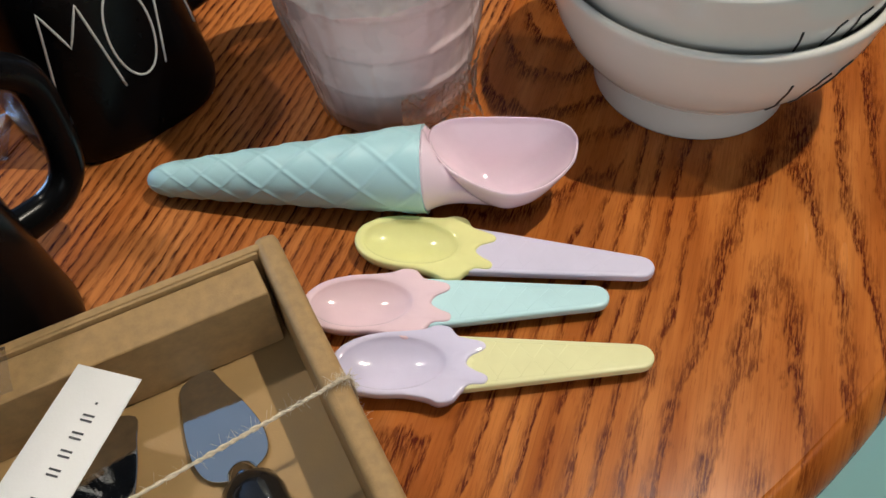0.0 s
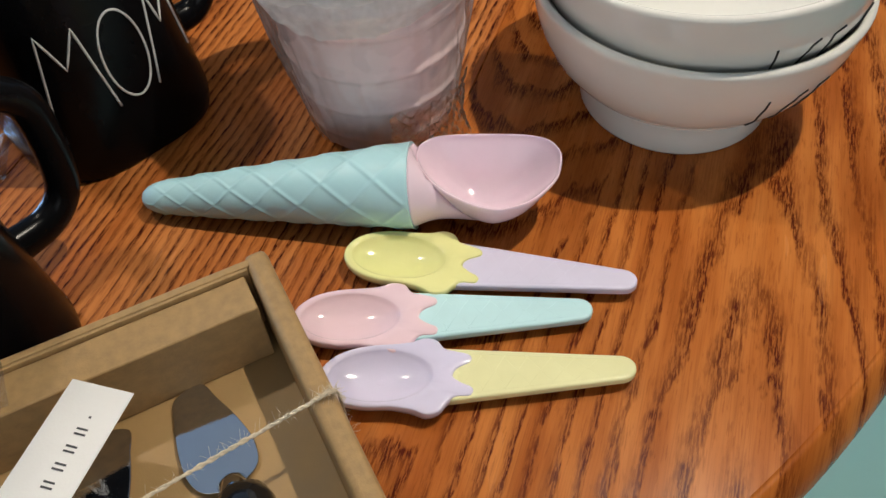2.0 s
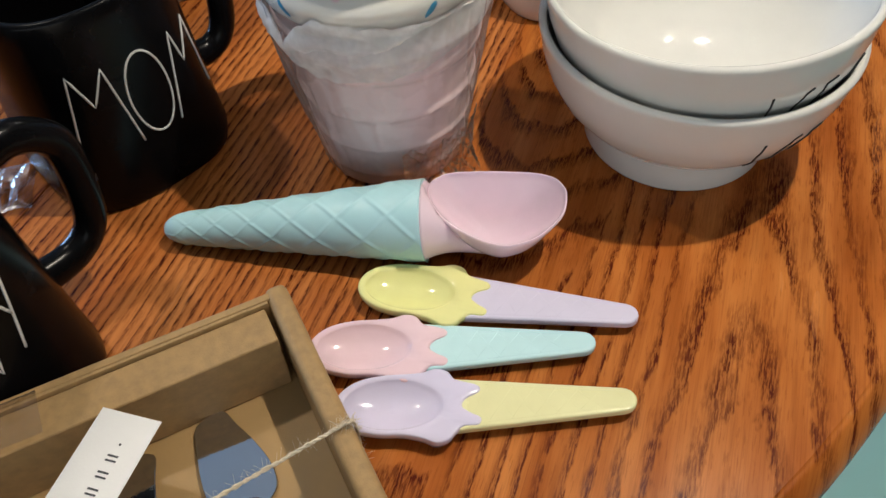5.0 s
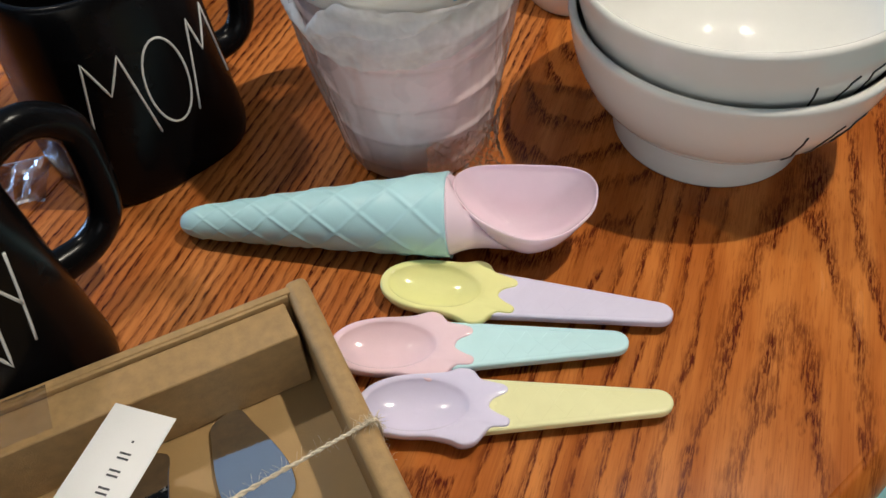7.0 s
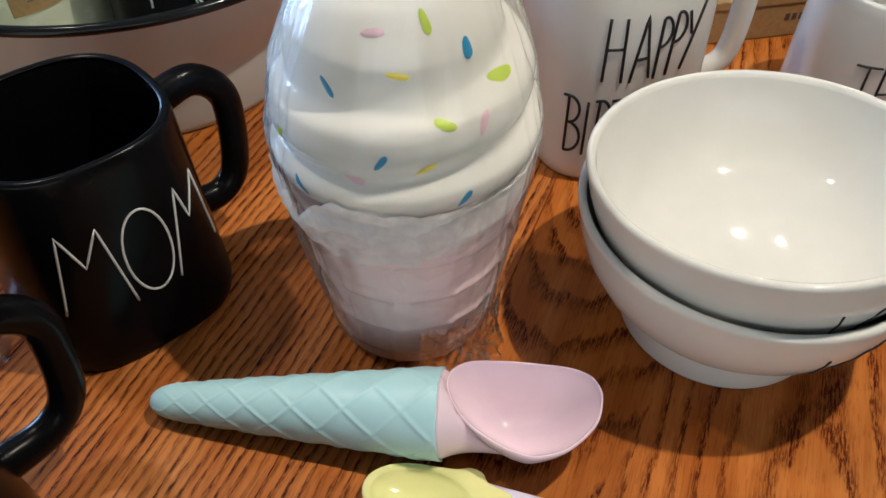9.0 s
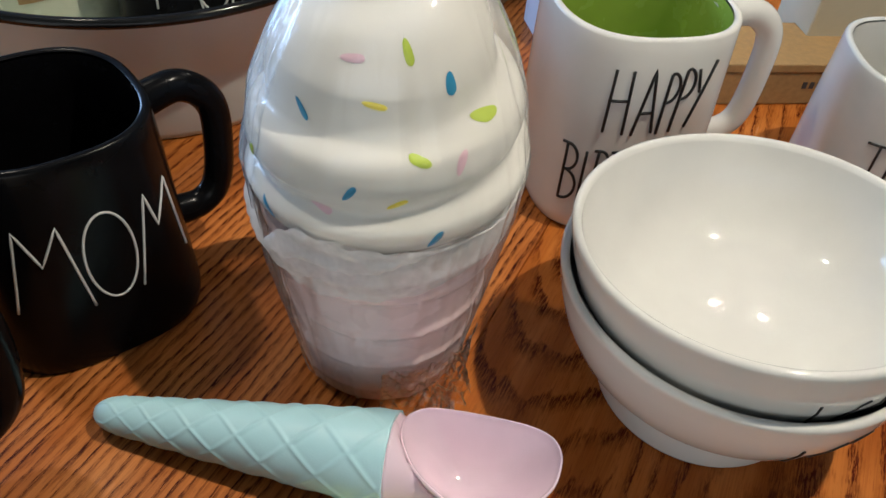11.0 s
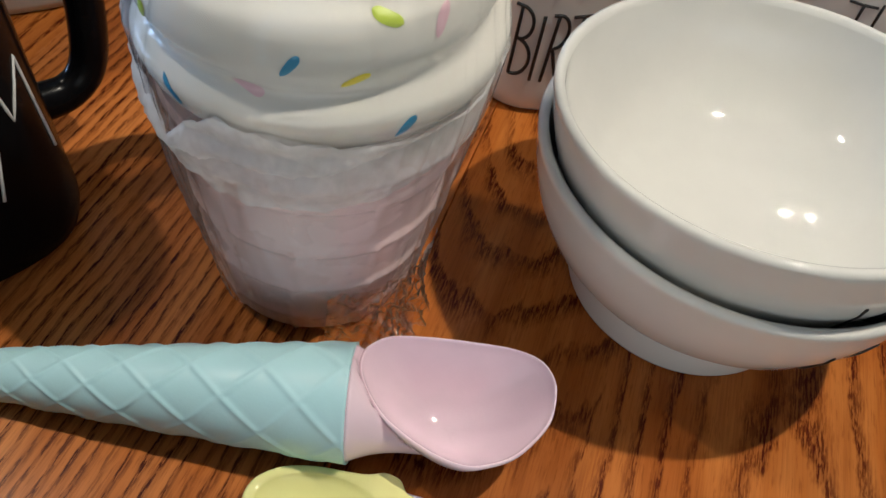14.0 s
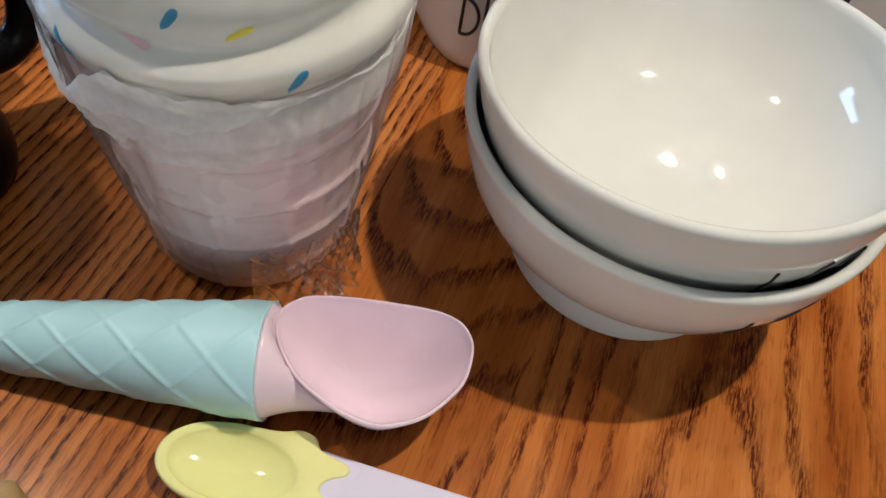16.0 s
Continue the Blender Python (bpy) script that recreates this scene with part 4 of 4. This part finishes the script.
part("base", soft_wall(0.0, BOX_L, 0.0, BOX_R, 0.0005, 0.009, 0.001), KRAFT_PALE, gift)
part("back_wall", soft_wall(0.0005, BOX_L, 0.0, 0.0036, 0.0005, BOX_H, 0.0008), KRAFT, gift)
part("inner_fold", soft_wall(0.0026, BOX_L, 0.0037, 0.0052, 0.0005, BOX_H - 0.0002, 0.0004), KRAFT, gift)
part("side_wall", soft_wall(-0.0070, 0.0024, -0.0026, BOX_R, 0.0005, BOX_H + 0.0005, 0.0030), KRAFT, gift, "folded double kraft wall")
part("front_wall", soft_wall(0.0030, BOX_L, BOX_R - 0.006, BOX_R, 0.0005, BOX_H, 0.0016), KRAFT, gift)
part("far_wall", soft_wall(BOX_L - 0.0001, BOX_L + 0.009, -0.002, BOX_R, 0.0005, BOX_H, 0.003), KRAFT, gift)
part("ledge", soft_wall(0.0048, BOX_L - 0.002, 0.0054, 0.0228, 0.0092, BOX_H - 0.0022, 0.0008), KRAFT, gift, "raised kraft card insert")


def spreader(m, label, blade_scale=1.0):
    ob = thing("cheese_spreader", m, label, "spreader", "cheese spreaders")
    outline = [(-0.0045, 0.0), (-0.0115, 0.004), (-0.0140, 0.012), (-0.0130, 0.024), (-0.0100, 0.036), (-0.0066, 0.0455), (0.0050, 0.0475), (0.0085, 0.038), (0.0122, 0.026), (0.0140, 0.014), (0.0118, 0.004), (0.0045, 0.0)]
    part("blade", slab([(p.x, p.y) for p in closed_spline([(x * blade_scale, y, 0) for x, y in outline], 4)], 0.0, 0.0011, 0.0003, 1), STEEL, ob, "polished steel blade")
    part("collar", tube([(0, 0.0015, 0.003), (0, -0.001, 0.004), (0, -0.006, 0.0052), (0, -0.007, 0.0052)], [0.0035, 0.0056, 0.0064, 0.0064], 20), STEEL, ob)
    path = [(0, -0.0062, 0.0052), (0, -0.0085, 0.0060), (0, -0.014, 0.0072), (0, -0.030, 0.0074), (0, -0.050, 0.0066), (0, -0.062, 0.0060), (0, -0.066, 0.0058)]
    part("handle", tube(path, [0.0064, 0.0088, 0.0100, 0.0092, 0.0080, 0.0070, 0.002], 22, 1.15), HANDLE_BLACK, ob, "glossy black rounded handle")
    return ob


def in_box(x, y, z, rz):
    return BOX @ pose(x, y, z, 0, 0, rz)


spreader(in_box(0.0385, 0.0705, 0.0104, 184) @ Matrix.Rotation(radians(3), 4, "Y"), "steel cheese spreader with a glossy black handle in the box")
spreader(in_box(0.0950, 0.0690, 0.0118, 150) @ Matrix.Rotation(radians(-5), 4, "Y"), "steel cheese spreader with a black handle, partly under the tag")

tag = thing("gift_tag", BOX @ pose(0.0738, 0.0228, 0.0462, 0, 0, 0), "narrow white card tag with grey printed letters on the box", "tag")
TA, TB = Vector((-0.0181, 0.0165, 0)), Vector((0.0305, 0.0310, 0))
card = [(0, 0), (TA.x, TA.y), (TA.x + TB.x * 2.2, TA.y + TB.y * 2.2), (TB.x * 2.2, TB.y * 2.2)]
tag_card = part("card", slab(card, 0.0, 0.0006, 0.0001, 1), PAPER, tag)
for i in range(9):
    base = TA * 0.60 + TB * (0.28 + 0.15 * i + (0.08 if i > 4 else 0))
    for k in range(2 if i else 1):
        b = bmesh.new()
        size = (0.0042, 0.0007, 0.0002) if i else (0.0008, 0.0008, 0.0002)
        turn = Matrix.Translation((base.x, base.y, 0.00075)) @ Matrix.Rotation(math.atan2(TA.y, TA.x), 4, "Z") @ Matrix.Translation((0, 0.0019 * k, 0))
        bmesh.ops.create_cube(b, size=1, matrix=turn @ Matrix.Diagonal((*size, 1)))
        part("printed_bar", b, INK, tag_card, smooth=False)

twine = thing("twine", BOX @ pose(0, 0, 0.0), "thin jute twine tied round the box", "string")


def wobble(points, amount, seed):
    return [Vector(p) + Vector((noise.noise((i * 0.31, seed, 0)), noise.noise((i * 0.31, seed, 5)), noise.noise((i * 0.31, seed, 9)))) * amount for i, p in enumerate(points)]


line = [(-0.0082, 0.0712, 0.002), (-0.0082, 0.0715, 0.030), (-0.0077, 0.0718, 0.0440), (-0.0048, 0.0722, 0.0474), (0.0, 0.0728, 0.0475), (0.03, 0.0755, 0.0468), (0.075, 0.0795, 0.0462), (0.13, 0.083, 0.0462), (0.2230, 0.087, 0.0465), (0.2248, 0.0871, 0.04), (0.225, 0.087, 0.002)]
fine = spline([Vector(p) for p in line], 22)
for k in range(2):
    strand = []
    for i, p in enumerate(fine):
        a = i * 1.5 + math.pi * k
        strand.append(p + Vector((0.0, math.cos(a), math.sin(a))) * 0.00038)
    part("strand", tube(wobble(strand, 0.0004, k), 0.00056, 6), TWINE, twine)
fuzz = bmesh.new()
rng = random.Random(5)
for i in range(480):
    p = fine[rng.randrange(len(fine))]
    d = Vector((rng.uniform(-1, 1), rng.uniform(-1, 1), rng.uniform(-0.3, 1))).normalized() * rng.uniform(0.0015, 0.005)
    tube([p, p + d * 0.5 + Vector((0, 0, 0.0003)), p + d], 0.00006, 3, bm=fuzz)
fuzz_ob = part("loose_fibres", fuzz, TWINE, twine)
tagged(fuzz_ob, "loose jute fibres", "", kind="stuff")

# ---- enamel tub with its contents ----
TUB = (-0.2365, 0.6164)
tub = thing("enamel_tub", place(*TUB, 0), "white enamel tub with a black rolled rim", "tub")
prof = [(0.114, 0.0), (0.1195, 0.001), (0.1220, 0.006), (0.1228, 0.038), (0.1240, 0.043), (0.1280, 0.050), (0.140, 0.073), (0.1495, 0.094), (0.1525, 0.098), (0.150, 0.098), (0.138, 0.073), (0.126, 0.050), (0.1205, 0.038), (0.119, 0.008), (0.10, 0.004), (0.001, 0.004)]
part("body", revolve(prof, 120, True, True), ENAMEL, tub)
rim_c = [(0.1530 + 0.0032 * math.cos(2 * math.pi * i / 12), 0.0990 + 0.0032 * math.sin(2 * math.pi * i / 12)) for i in range(13)]
part("rolled_rim", revolve(rim_c, 120), RIM_BLACK, tub, "black enamelled rolled rim")

mug("mug", pose(-0.182, 0.594, 0.0045, 0, 0, 18), "black ceramic mug lettered MORNING standing in the enamel tub", BLACK, BLACK, 0.130, 0.049, 0.0540, 0.049, MUGS, handle=False,
    words=[("M", -0.0195, 0.0705, 0.027, 0.050), ("O", 0.0030, 0.0705, 0.022, 0.050), ("R", 0.0225, 0.0705, 0.016, 0.050), ("N", 0.0370, 0.071, 0.013, 0.049), ("I", 0.0490, 0.0715, 0.006, 0.048), ("N", 0.053, 0.0715, 0.013, 0.048)], ink=LINE_WHITE, line=0.0007)
can = thing("canister", pose(-0.280, 0.580, 0.0045, 0, 0, 10), "cream ceramic canister with a brown paper label in the tub", "canister")
part("body", revolve([(0.036, 0.0), (0.040, 0.002), (0.041, 0.010), (0.041, 0.112), (0.039, 0.117), (0.034, 0.118), (0.034, 0.115), (0.036, 0.02), (0.001, 0.02)], 64, True, True), CAN_GLAZE, can)
rows = [[(0.0416 * math.sin(a), -0.0416 * math.cos(a), z + 0.0105 * i / 14) for i, a in enumerate(radians(-9 + 54 * i / 14) for i in range(15))] for z in (0.056, 0.070, 0.085, 0.100)]
label_ob = part("paper_label", grid_mesh(rows, False), KRAFT, can, "brown kraft paper label")
for k in range(6):
    wide = 20 if k in (0, 3) else 30
    rows = [[(0.0419 * math.sin(a), -0.0419 * math.cos(a), z + 0.0052 * i / 8) for i, a in enumerate(radians(18 - wide / 2 + wide * i / 8) for i in range(9))] for z in (0.0670 + 0.0046 * k, 0.0676 + 0.0046 * k)]
    part("printed_bar", grid_mesh(rows, False), INK, label_ob)

# ---- things at the back ----
kb = thing("kraft_box", pose(0.212, 0.725, 0, 0, 0, 20), "brown kraft card box with a dark printed line behind the mugs", "box")
part("body", box_bm((0.14, 0.06, 0.027), (0, 0.0, 0.0137), 0.0012), KRAFT, kb)
part("lid", box_bm((0.1424, 0.0624, 0.0068), (0, 0.0, 0.0308), 0.0010), KRAFT, kb)
for k in range(5):
    part("printed_bar", box_bm((0.0034, 0.0004, 0.0052), (0.006 + 0.0056 * k, -0.0302, 0.0165), 0), INK, kb, smooth=False)
cr = thing("cream_box", pose(0.275, 0.785, 0, 0, 0, 20), "tall cream card box behind the mugs", "box")
part("body", box_bm((0.12, 0.05, 0.11), (0, 0, 0.0552), 0.0015), CREAM_CARD, cr)
pb = thing("pale_box", pose(0.053, 0.741, 0, 0, 0, 25), "pale blue card box behind the white mug", "box")
part("body", box_bm((0.06, 0.06, 0.11), (0, 0, 0.0552), 0.0015), PALE_BLUE, pb)
tb = thing("small_kraft_box", pose(-0.030, 0.800, 0, 0, 0, -20), "small flat brown kraft card box behind the jar", "box")
part("body", box_bm((0.06, 0.05, 0.030), (0, 0, 0.0152), 0.0012), KRAFT, tb)
part("printed_bar", box_bm((0.024, 0.0004, 0.005), (0.0, -0.0252, 0.016), 0), INK, tb, smooth=False)

scrap = thing("plastic_scrap", pose(-0.218, 0.338, 0.0, 0, 0, 20), "small crumpled piece of clear plastic wrap on the table", "plastic")
rows = []
for i in range(15):
    row = []
    for k in range(15):
        u, v = (i / 14 - 0.5) * 0.044, (k / 14 - 0.5) * 0.036
        edge = 1 - max(abs(i - 7), abs(k - 7)) / 7
        row.append((u + 0.003 * noise.noise((u * 90, v * 90, 1)), v + 0.003 * noise.noise((u * 90, v * 90, 4)), 0.0005 + 0.016 * min(1, edge * 1.6) * abs(noise.noise((u * 70, v * 70, 7)) + 0.25)))
    rows.append(row)
part("sheet", grid_mesh(rows, False), CRUMPLED_FILM, scrap, smooth=False)

tape = thing("tape_strip", BOX @ pose(0.112, 0.0025, BOX_H + 0.0004), "strip of clear sticky tape over the box edge", "tape")
rows = []
for y, z in ((-0.0010, -0.022), (-0.0010, -0.0008), (-0.0004, 0.0002), (0.004, 0.0004), (0.012, 0.0006), (0.020, 0.0010)):
    rows.append([(x, y + 0.0003 * noise.noise((x * 300, y * 200, 0)), z + 0.0006 * abs(noise.noise((x * 260, y * 300, 3)))) for x in (-0.016 + 0.032 * i / 12 for i in range(13))])
strip = part("strip", grid_mesh(rows, False), CRUMPLED_FILM, tape, "clear glossy plastic")
strip.visible_shadow = False
